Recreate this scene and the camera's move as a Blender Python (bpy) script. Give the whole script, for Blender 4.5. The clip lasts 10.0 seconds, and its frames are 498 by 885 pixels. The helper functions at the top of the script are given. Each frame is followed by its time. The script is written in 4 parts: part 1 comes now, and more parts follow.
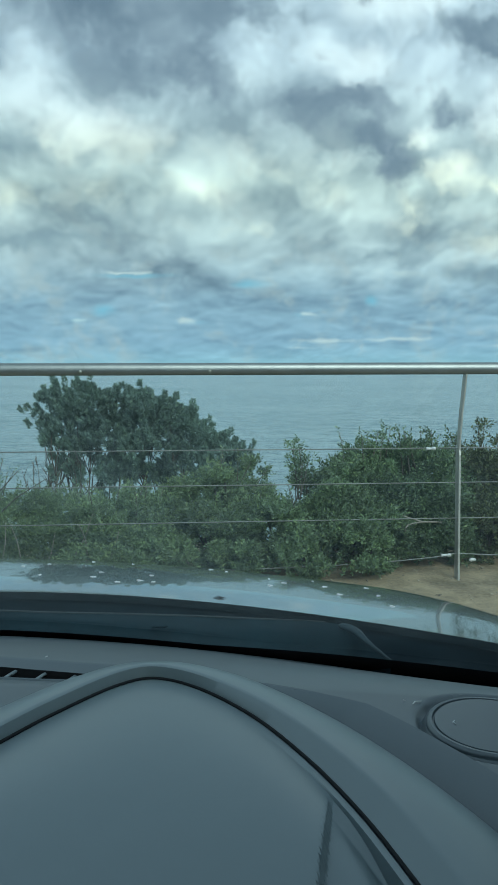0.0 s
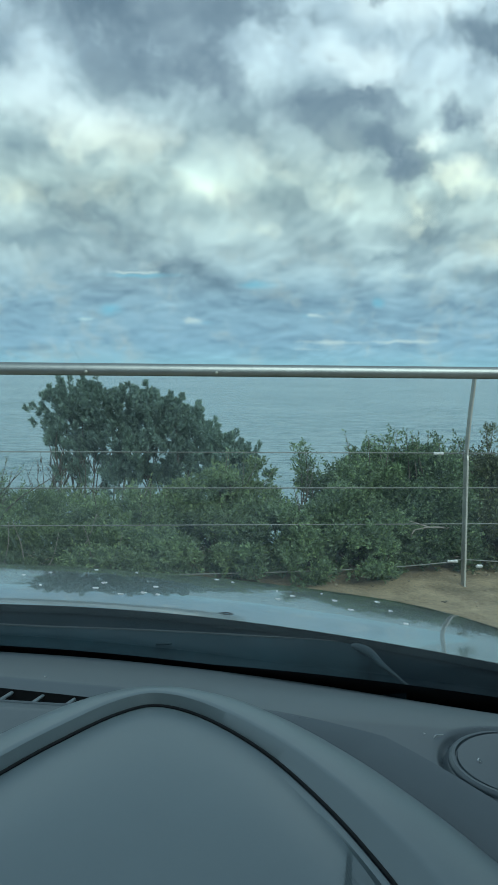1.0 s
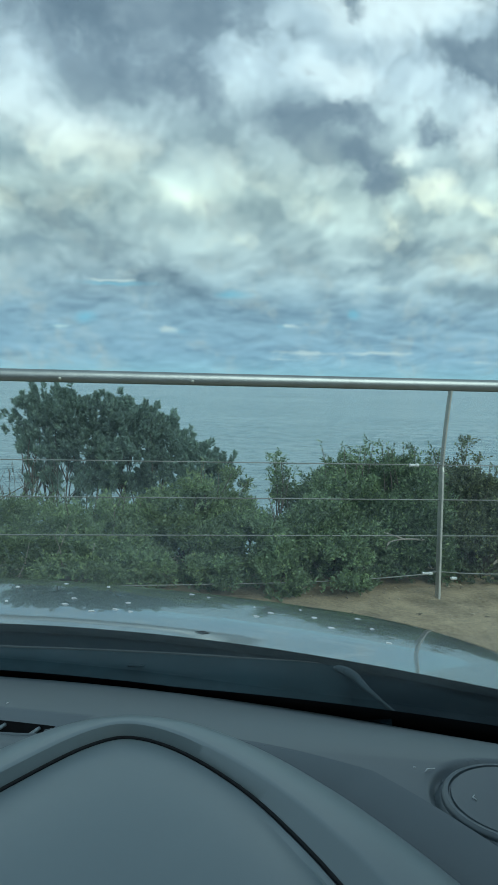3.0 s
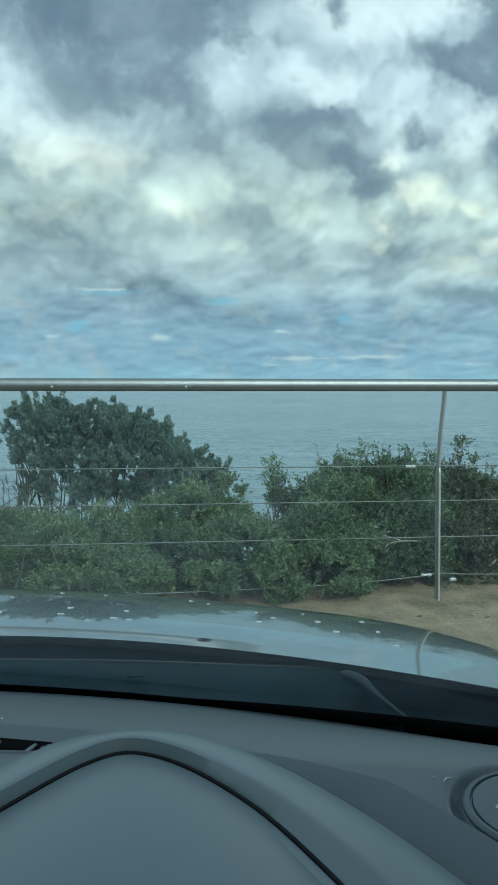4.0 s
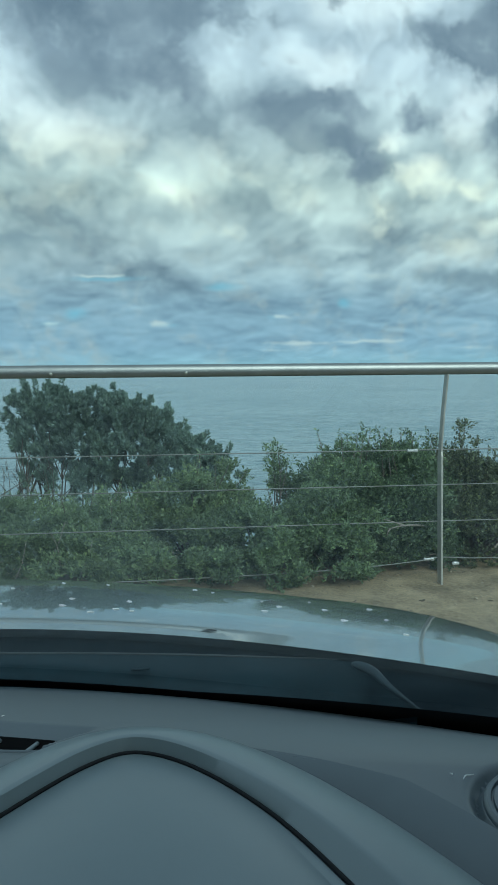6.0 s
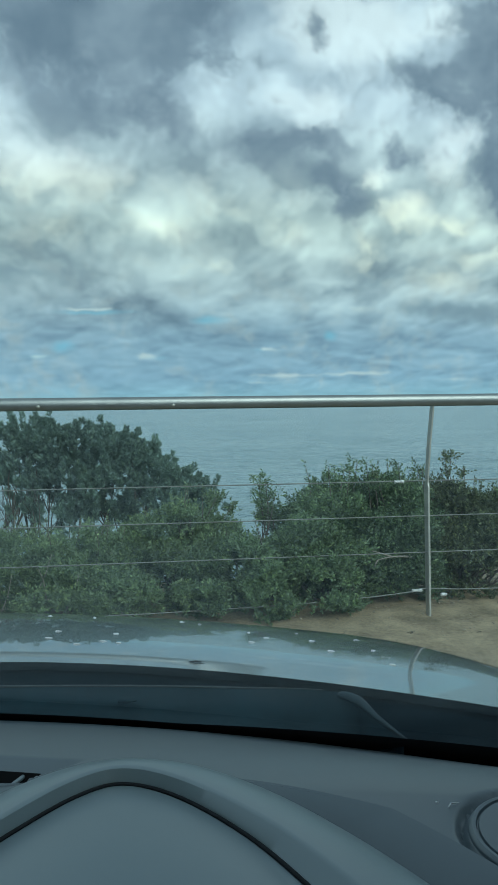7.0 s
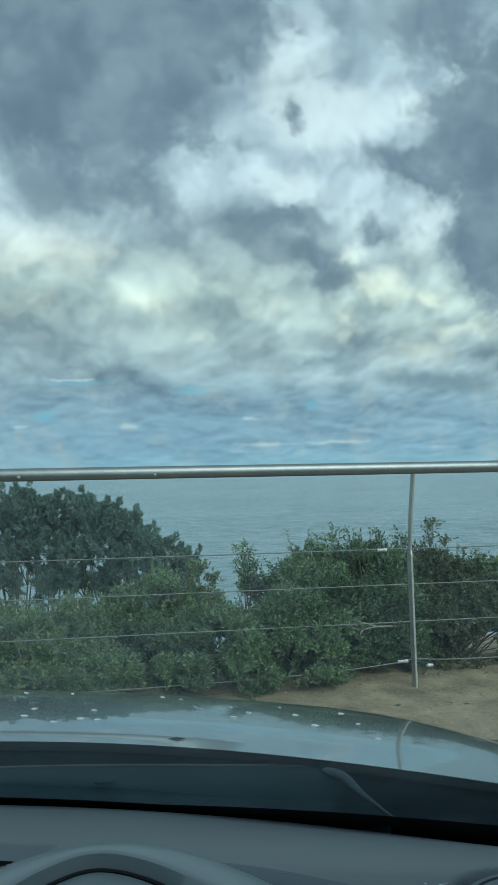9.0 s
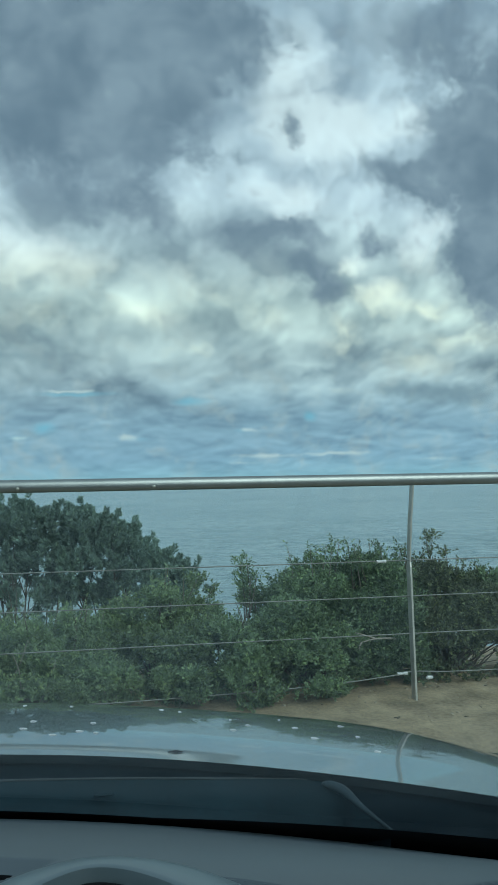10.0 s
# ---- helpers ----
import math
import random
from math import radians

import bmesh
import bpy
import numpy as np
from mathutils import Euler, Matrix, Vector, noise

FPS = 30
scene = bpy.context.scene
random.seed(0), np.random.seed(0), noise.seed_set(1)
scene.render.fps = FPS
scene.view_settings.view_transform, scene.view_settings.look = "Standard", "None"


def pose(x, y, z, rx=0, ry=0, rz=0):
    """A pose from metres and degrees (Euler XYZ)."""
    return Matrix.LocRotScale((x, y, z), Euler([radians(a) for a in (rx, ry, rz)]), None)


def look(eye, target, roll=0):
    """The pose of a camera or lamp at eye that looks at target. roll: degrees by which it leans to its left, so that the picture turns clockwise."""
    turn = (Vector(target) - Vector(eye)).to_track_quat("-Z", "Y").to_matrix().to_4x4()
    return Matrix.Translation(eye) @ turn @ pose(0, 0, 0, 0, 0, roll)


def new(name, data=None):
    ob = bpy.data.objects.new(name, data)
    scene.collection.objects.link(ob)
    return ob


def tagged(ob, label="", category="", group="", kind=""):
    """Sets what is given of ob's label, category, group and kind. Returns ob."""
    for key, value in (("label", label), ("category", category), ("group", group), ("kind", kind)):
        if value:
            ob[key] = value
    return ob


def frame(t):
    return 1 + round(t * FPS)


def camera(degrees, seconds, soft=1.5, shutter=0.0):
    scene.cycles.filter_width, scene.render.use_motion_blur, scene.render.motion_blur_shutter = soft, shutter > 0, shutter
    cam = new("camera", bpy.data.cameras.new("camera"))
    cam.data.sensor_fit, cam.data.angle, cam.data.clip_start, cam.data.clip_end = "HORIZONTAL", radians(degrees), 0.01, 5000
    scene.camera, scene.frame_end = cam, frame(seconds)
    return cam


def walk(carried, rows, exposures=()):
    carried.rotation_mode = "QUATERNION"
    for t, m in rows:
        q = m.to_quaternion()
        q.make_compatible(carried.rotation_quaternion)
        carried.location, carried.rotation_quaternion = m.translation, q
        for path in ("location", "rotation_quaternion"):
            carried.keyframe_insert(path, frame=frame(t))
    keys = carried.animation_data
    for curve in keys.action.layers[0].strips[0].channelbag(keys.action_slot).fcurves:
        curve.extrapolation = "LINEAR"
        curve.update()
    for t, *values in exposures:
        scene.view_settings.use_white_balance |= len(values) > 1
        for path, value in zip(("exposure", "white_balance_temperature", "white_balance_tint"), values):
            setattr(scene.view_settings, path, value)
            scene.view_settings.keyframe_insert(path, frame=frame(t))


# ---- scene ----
# ---- camera ----
cam = camera(36.8, 10.0, soft=1.5)
PATH = [
    (0, (0.670, 0.287, 1.195), (0.895, 2.265, 0.998), -0.5),
    (0.5, (0.673, 0.315, 1.194), (0.897, 2.293, 1.002), -0.3),
    (1, (0.668, 0.323, 1.201), (0.880, 2.302, 1.006), 0.2),
    (1.5, (0.659, 0.331, 1.203), (0.866, 2.311, 1.002), 0.8),
    (2, (0.667, 0.340, 1.207), (0.887, 2.317, 1.001), 1.2),
    (2.5, (0.668, 0.347, 1.197), (0.915, 2.322, 1.002), 1.4),
    (3, (0.667, 0.359, 1.199), (0.946, 2.333, 1.030), 1),
    (4.5, (0.665, 0.394, 1.187), (0.952, 2.368, 1.034), -0.7),
    (5, (0.664, 0.403, 1.188), (0.942, 2.375, 1.006), -0.8),
    (5.5, (0.665, 0.411, 1.188), (0.947, 2.381, 0.985), -0.8),
    (7, (0.665, 0.398, 1.188), (0.993, 2.368, 1.082), -1),
    (7.5, (0.665, 0.398, 1.188), (1.013, 2.367, 1.141), -1.1),
    (8, (0.665, 0.394, 1.188), (1.030, 2.361, 1.193), -1.2),
    (8.5, (0.665, 0.393, 1.188), (1.039, 2.357, 1.235), -1.4),
    (9, (0.666, 0.394, 1.188), (1.045, 2.357, 1.265), -1.4),
    (9.5, (0.666, 0.391, 1.189), (1.047, 2.352, 1.285), -1.4),
    (10, (0.665, 0.391, 1.189), (1.047, 2.351, 1.296), -1.4),
]
walk(cam, [(t, look(eye, target, roll)) for t, eye, target, roll in PATH],
     exposures=[(0, 0.12), (3, 0.10), (5.5, 0.06), (7, 0.0), (8, -0.02), (10, -0.04)])

# ---- world and sun ----
def link(nt, a, b):
    nt.links.new(a, b)


def math_node(nt, op, a, b=None, c=None, clamp=False):
    n = nt.nodes.new("ShaderNodeMath")
    n.operation, n.use_clamp = op, clamp
    for k, v in enumerate((a, b, c)):
        if v is None:
            continue
        if isinstance(v, (int, float)):
            n.inputs[k].default_value = v
        else:
            link(nt, v, n.inputs[k])
    return n.outputs[0]


def smooth(nt, value, lo, hi, out_lo=0.0, out_hi=1.0):
    n = nt.nodes.new("ShaderNodeMapRange")
    n.interpolation_type = "SMOOTHSTEP"
    link(nt, value, n.inputs["Value"])
    for key, v in (("From Min", lo), ("From Max", hi), ("To Min", out_lo), ("To Max", out_hi)):
        n.inputs[key].default_value = v
    return n.outputs["Result"]


def noise_node(nt, vector, scale, detail=6.0, rough=0.55, distort=0.0, colour=False):
    n = nt.nodes.new("ShaderNodeTexNoise")
    n.inputs["Scale"].default_value, n.inputs["Detail"].default_value = scale, detail
    n.inputs["Roughness"].default_value, n.inputs["Distortion"].default_value = rough, distort
    if vector is not None:
        link(nt, vector, n.inputs["Vector"])
    return n.outputs["Color" if colour else "Fac"]


def ramp_node(nt, value, stops):
    n = nt.nodes.new("ShaderNodeValToRGB")
    els = n.color_ramp.elements
    while len(els) < len(stops):
        els.new(0.5)
    for e, (p, c) in zip(els, stops):
        e.position, e.color = p, (*c, 1)
    link(nt, value, n.inputs["Fac"])
    return n.outputs["Color"]


def mix_node(nt, fac, a, b, blend="MIX"):
    n = nt.nodes.new("ShaderNodeMix")
    n.data_type, n.blend_type = "RGBA", blend
    for key, v in ((0, fac), (6, a), (7, b)):
        if isinstance(v, (int, float)):
            n.inputs[key].default_value = v
        elif isinstance(v, tuple):
            n.inputs[key].default_value = (*v, 1)
        else:
            link(nt, v, n.inputs[key])
    return n.outputs[2]


def combine(nt, x, y, z=0.0):
    n = nt.nodes.new("ShaderNodeCombineXYZ")
    for k, v in enumerate((x, y, z)):
        if isinstance(v, (int, float)):
            n.inputs[k].default_value = v
        else:
            link(nt, v, n.inputs[k])
    return n.outputs[0]


# Cloud masses over the sea: bearing and height as tangents, two half widths, strength.
HEAVY_CLOUDS = [
    (-0.047, 0.615, 0.294, 0.0981, 0.9), (0.023, 0.499, 0.132, 0.1018, 1.1), (-0.091, 0.503, 0.128, 0.083, 0.9), (0.168, 0.635, 0.091, 0.0717, 0.8),
    (0.115, 0.55, 0.045, 0.0453, 0.35), (0.554, 0.464, 0.113, 0.083, 1.0), (0.556, 0.311, 0.068, 0.0792, 1.0), (0.61, 0.373, 0.075, 0.1358, 1.0),
    (0.45, 0.42, 0.057, 0.0377, 0.8), (0.412, 0.448, 0.03, 0.0256, 0.5), (0.55, 0.585, 0.128, 0.0981, 0.6), (0.737, 0.555, 0.128, 0.2414, 0.9),
    (-0.082, 0.776, 0.317, 0.1056, 0.8),
]
LOOSE_CLOUDS = [
    (0.272, 0.5, 0.02, 0.0347, 0.62), (0.201, 0.448, 0.03, 0.0211, 0.55), (0.339, 0.443, 0.015, 0.0121, 0.4), (0.133, 0.459, 0.034, 0.0453, 0.4),
    (0.201, 0.346, 0.06, 0.0317, 0.75), (0.242, 0.359, 0.036, 0.0211, 0.5), (0.283, 0.357, 0.038, 0.0272, 0.6), (0.294, 0.319, 0.041, 0.0362, 0.65),
    (0.31, 0.27, 0.036, 0.0392, 0.95), (0.265, 0.302, 0.027, 0.0226, 0.5), (0.391, 0.337, 0.039, 0.0241, 0.9), (0.036, 0.376, 0.064, 0.0415, 0.75),
    (0.1, 0.359, 0.053, 0.0256, 0.45), (-0.034, 0.391, 0.091, 0.0415, 0.5), (0.446, 0.662, 0.173, 0.0905, 0.6),
]
LOW_CLOUDS = [
    (0.482, 0.117, 0.075, 0.0226, 0.9), (0.409, 0.127, 0.041, 0.0151, 0.45), (0.293, 0.148, 0.057, 0.0181, 0.7), (0.182, 0.197, 0.053, 0.0151, 0.45),
    (0.359, 0.163, 0.045, 0.0166, 0.4), (-0.115, 0.164, 0.083, 0.0196, 0.5), (-0.058, 0.194, 0.068, 0.0181, 0.35), (0.213, 0.162, 0.057, 0.0136, 0.4),
    (-0.191, 0.28, 0.053, 0.0302, 0.4), (-0.198, 0.156, 0.068, 0.0181, 0.5), (0.081, 0.165, 0.053, 0.0136, 0.25), (0.015, 0.203, 0.045, 0.0151, 0.25),
    (0.55, 0.177, 0.045, 0.0151, 0.35),
]
BRIGHT_CLOUDS = [
    (0.268, 0.579, 0.064, 0.0905, 0.8), (0.307, 0.491, 0.087, 0.049, 0.9), (0.251, 0.402, 0.06, 0.0317, 0.9), (0.38, 0.512, 0.072, 0.0415, 0.8),
    (0.45, 0.524, 0.029, 0.0241, 0.9), (0.474, 0.367, 0.036, 0.0317, 0.85), (0.446, 0.329, 0.041, 0.0302, 0.6), (0.347, 0.305, 0.026, 0.0196, 1.0),
    (0.388, 0.257, 0.041, 0.0272, 0.85), (0.337, 0.199, 0.029, 0.0226, 0.5), (0.456, 0.246, 0.032, 0.0196, 0.7), (-0.046, 0.292, 0.075, 0.0377, 0.68),
    (-0.104, 0.32, 0.06, 0.0339, 0.7),
]
PALE_CLOUDS = [
    (0.052, 0.234, 0.053, 0.0241, 0.7), (0.168, 0.26, 0.075, 0.0317, 0.45), (0.516, 0.21, 0.064, 0.0211, 0.7), (0.445, 0.168, 0.053, 0.0196, 0.6),
    (0.091, 0.289, 0.068, 0.0302, 0.35), (-0.159, 0.351, 0.057, 0.0453, 0.8), (-0.194, 0.222, 0.053, 0.0226, 0.7), (-0.087, 0.224, 0.045, 0.0196, 0.4),
    (0.23, 0.23, 0.045, 0.0189, 0.4), (0.112, 0.181, 0.045, 0.0136, 0.4), (0.341, 0.119, 0.045, 0.0091, 0.3),
]
BLUE_GAPS = [
    (-0.038, 0.121, 0.068, 0.0045, 0.8), (0.114, 0.111, 0.03, 0.0068, 0.9), (0.281, 0.09, 0.014, 0.0091, 1.0), (-0.075, 0.078, 0.017, 0.0106, 0.9),
    (-0.109, 0.065, 0.018, 0.0045, 0.6), (0.049, 0.062, 0.023, 0.0045, 0.5), (0.187, 0.072, 0.018, 0.0053, 0.5),
]
WHITE_FLECKS = [
    (0.195, 0.073, 0.014, 0.0038, 0.9), (0.033, 0.064, 0.023, 0.0053, 0.7), (0.225, 0.037, 0.075, 0.0038, 0.7), (0.33, 0.038, 0.053, 0.0038, 0.7),
    (-0.045, 0.125, 0.045, 0.0026, 0.9), (0.186, 0.027, 0.03, 0.003, 0.5), (0.456, 0.028, 0.06, 0.0038, 0.5), (-0.109, 0.065, 0.017, 0.003, 0.6),
]

world = bpy.data.worlds.new("sky")
scene.world = world
world.use_nodes = True
wt = world.node_tree
wt.nodes.clear()
tc = wt.nodes.new("ShaderNodeTexCoord")
sep = wt.nodes.new("ShaderNodeSeparateXYZ")
link(wt, tc.outputs["Generated"], sep.inputs[0])
sx, sy, sz = sep.outputs
ahead = math_node(wt, "MAXIMUM", sy, 0.05)
su, sv = math_node(wt, "DIVIDE", sx, ahead), math_node(wt, "DIVIDE", sz, ahead)
flat = combine(wt, su, sv)
height = math_node(wt, "MAXIMUM", sv, 0.0)


def vec(op, a, b=None, c=None):
    n = wt.nodes.new("ShaderNodeVectorMath")
    n.operation = op
    for k, v in enumerate((a, b, c)):
        if v is None:
            continue
        if isinstance(v, tuple):
            n.inputs[k].default_value = v
        else:
            link(wt, v, n.inputs[k])
    return n.outputs[0]


# turbulence that tears the edges: slow bends, then curls
slow = vec("SUBTRACT", noise_node(wt, flat, 9.0, 3.0, 0.5, colour=True), (0.5, 0.5, 0.5))
quick = vec("SUBTRACT", noise_node(wt, flat, 30.0, 6.0, 0.6, colour=True), (0.5, 0.5, 0.5))
moved = vec("MULTIPLY_ADD", quick, (0.055, 0.045, 0), vec("MULTIPLY_ADD", slow, (0.075, 0.060, 0), flat))
gently = vec("MULTIPLY_ADD", quick, (0.030, 0.010, 0), flat)


def masses(rows, vector):
    total = None
    for u, v, ru, rv, w in rows:
        m = wt.nodes.new("ShaderNodeMapping")
        m.vector_type = "TEXTURE"
        m.inputs["Location"].default_value, m.inputs["Scale"].default_value = (u, v, 0), (ru * 1.3, rv * 1.3, 1)
        link(wt, vector, m.inputs["Vector"])
        g = wt.nodes.new("ShaderNodeTexGradient")
        g.gradient_type = "SPHERICAL"
        link(wt, m.outputs[0], g.inputs[0])
        total = math_node(wt, "MULTIPLY", g.outputs["Fac"], w) if total is None else math_node(wt, "MULTIPLY_ADD", g.outputs["Fac"], w, total)
    return total


# the cloud deck: billows that shrink and flatten towards the horizon, with lit tops and grey feet
deck_side = math_node(wt, "MULTIPLY", su, math_node(wt, "ADD", math_node(wt, "DIVIDE", 0.55, math_node(wt, "ADD", height, 0.075)), 2.0))
deck_rise = math_node(wt, "MULTIPLY", math_node(wt, "LOGARITHM", math_node(wt, "ADD", height, 0.05), 2.718), 1.15)


def puffs(lift, size, detail=9.0, rough=0.52, side=0.0):
    return noise_node(wt, combine(wt, math_node(wt, "ADD", deck_side, side), math_node(wt, "ADD", deck_rise, lift)), size, detail, rough, 0.25)


big, big_up = puffs(0.0, 1.25, 8.0, 0.48), puffs(0.13, 1.25, 4.0, 0.45, 0.05)


def billows(lift, size, detail):
    """Rounded heads, bright on top."""
    n = wt.nodes.new("ShaderNodeTexVoronoi")
    n.voronoi_dimensions, n.feature = "2D", "SMOOTH_F1"
    n.inputs["Scale"].default_value, n.inputs["Detail"].default_value, n.inputs["Roughness"].default_value = size, detail, 0.55
    n.inputs["Smoothness"].default_value = 0.5
    at = combine(wt, deck_side, math_node(wt, "ADD", deck_rise, lift))
    link(wt, vec("MULTIPLY_ADD", quick, (0.13, 0.11, 0), vec("MULTIPLY_ADD", slow, (0.22, 0.18, 0), at)), n.inputs["Vector"])
    return math_node(wt, "SUBTRACT", 1.0, n.outputs["Distance"])


small, small_up = billows(5.0, 2.6, 3.0), billows(5.08, 2.6, 1.5)
relief = math_node(wt, "MULTIPLY_ADD", math_node(wt, "SUBTRACT", big, big_up), 1.0, math_node(wt, "MULTIPLY", math_node(wt, "SUBTRACT", small, small_up), 0.26))
heap = math_node(wt, "MULTIPLY_ADD", math_node(wt, "SUBTRACT", small, 0.62), 0.16, math_node(wt, "SUBTRACT", big, 0.5))
fluff = math_node(wt, "SUBTRACT", noise_node(wt, flat, 15.0, 12.0, 0.58, 0.4), 0.5)
wisp = math_node(wt, "SUBTRACT", noise_node(wt, moved, 48.0, 8.0, 0.62, 0.6), 0.5)
ragged = math_node(wt, "MULTIPLY_ADD", wisp, 0.55, fluff)


def layer(below, colour, rows, lo, hi, tear, most, vector=moved):
    m = math_node(wt, "MULTIPLY_ADD", ragged, tear, masses(rows, vector))
    cover = smooth(wt, m, lo, hi, 0.0, most)
    return mix_node(wt, cover, below, colour)


deck = ramp_node(wt, height, [(0.0, (0.25, 0.50, 0.615)), (0.035, (0.235, 0.43, 0.56)), (0.09, (0.25, 0.425, 0.535)), (0.15, (0.385, 0.545, 0.595)),
                              (0.24, (0.545, 0.725, 0.71)), (0.40, (0.54, 0.72, 0.81)), (0.8, (0.37, 0.53, 0.64))])
calm = smooth(wt, sv, 0.06, 0.16, 0.22, 1.0)
patches = math_node(wt, "MULTIPLY_ADD", smooth(wt, big, 0.42, 0.62), 0.50, math_node(wt, "MULTIPLY", smooth(wt, small, 0.45, 0.85), 0.20))
heap = math_node(wt, "MULTIPLY_ADD", math_node(wt, "SUBTRACT", patches, 0.33), 0.40, math_node(wt, "MULTIPLY", heap, 0.6))
tone = math_node(wt, "MULTIPLY_ADD", relief, 1.7, math_node(wt, "MULTIPLY", heap, 0.95))
tone = math_node(wt, "MULTIPLY", math_node(wt, "MULTIPLY_ADD", ragged, 0.15, tone), calm)
# long flat banks near the horizon
banks = noise_node(wt, combine(wt, math_node(wt, "MULTIPLY", su, 15.0), math_node(wt, "MULTIPLY", height, 46.0)), 1.0, 9.0, 0.60, 0.4)
banks_up = noise_node(wt, combine(wt, math_node(wt, "MULTIPLY", su, 15.0), math_node(wt, "MULTIPLY_ADD", height, 46.0, 0.25)), 1.0, 4.0, 0.5, 0.3)
bank = math_node(wt, "MULTIPLY_ADD", math_node(wt, "SUBTRACT", banks, banks_up), 1.1, math_node(wt, "MULTIPLY", math_node(wt, "SUBTRACT", banks, 0.5), 0.9))
tone = math_node(wt, "MULTIPLY_ADD", bank, smooth(wt, sv, 0.08, 0.17, 0.55, 0.0), tone)
tone = math_node(wt, "MAXIMUM", math_node(wt, "ADD", tone, 1.0), 0.5)
deck = mix_node(wt, 1.0, deck, combine(wt, math_node(wt, "POWER", tone, 1.12), tone, math_node(wt, "POWER", tone, 0.86)), "MULTIPLY")
soft_tone = math_node(wt, "MULTIPLY_ADD", math_node(wt, "SUBTRACT", tone, 1.0), 0.28, 1.0)
cream = mix_node(wt, smooth(wt, sv, 0.24, 0.36), (0.88, 1.02, 0.87), (0.77, 0.96, 1.02))
cream = mix_node(wt, 1.0, cream, combine(wt, soft_tone, soft_tone, soft_tone), "MULTIPLY")
cloud = layer(deck, cream, PALE_CLOUDS, 0.0, 0.95, 0.9, 0.70)
cloud = layer(cloud, (0.185, 0.300, 0.365), LOW_CLOUDS, 0.02, 0.75, 0.7, 0.85)
cloud = layer(cloud, cream, BRIGHT_CLOUDS, -0.05, 0.80, 0.9, 0.95)
drift = mix_node(wt, smooth(wt, math_node(wt, "MULTIPLY_ADD", heap, 1.0, wisp), -0.3, 0.4), (0.150, 0.232, 0.305), (0.29, 0.405, 0.485))
cloud = layer(cloud, drift, LOOSE_CLOUDS, 0.02, 0.80, 1.3, 0.90)
gloom = mix_node(wt, smooth(wt, math_node(wt, "ADD", fluff, math_node(wt, "MULTIPLY", heap, 0.5)), -0.28, 0.32), (0.130, 0.208, 0.280), (0.240, 0.345, 0.425))
cloud = layer(cloud, gloom, HEAVY_CLOUDS, 0.0, 0.70, 1.05, 0.96)
sky = wt.nodes.new("ShaderNodeTexSky")
sky.sky_type, sky.sun_disc = "NISHITA", False
sky.sun_elevation, sky.sun_rotation = radians(33), radians(163)
raised = vec("NORMALIZE", combine(wt, sx, sy, math_node(wt, "ADD", sz, 0.6)))
link(wt, raised, sky.inputs["Vector"])
clear = vec("MULTIPLY", sky.outputs[0], (0.165, 0.312, 0.238))
cloud = layer(cloud, clear, BLUE_GAPS, 0.10, 0.90, 0.8, 0.62, gently)
cloud = layer(cloud, (0.55, 0.72, 0.73), WHITE_FLECKS, 0.15, 0.85, 1.3, 0.65, gently)
haze = smooth(wt, sv, 0.0, 0.020, 0.75, 0.0)
cloud = mix_node(wt, haze, cloud, (0.27, 0.53, 0.63))
sunward = smooth(wt, sy, 0.1, -0.8, 1.0, 1.3)
both = mix_node(wt, 1.0, cloud, combine(wt, sunward, sunward, sunward), "MULTIPLY")
back = wt.nodes.new("ShaderNodeBackground")
link(wt, both, back.inputs["Color"])
back.inputs["Strength"].default_value = 1.06
wout = wt.nodes.new("ShaderNodeOutputWorld")
link(wt, back.outputs[0], wout.inputs["Surface"])

lamp = bpy.data.lights.new("sun", "SUN")
lamp.energy, lamp.angle, lamp.color = 1.7, radians(35), (0.86, 1.0, 0.97)
sun = new("sun", lamp)
sun.matrix_world = look((0, 0, 0), (-0.24, 0.80, -0.55))

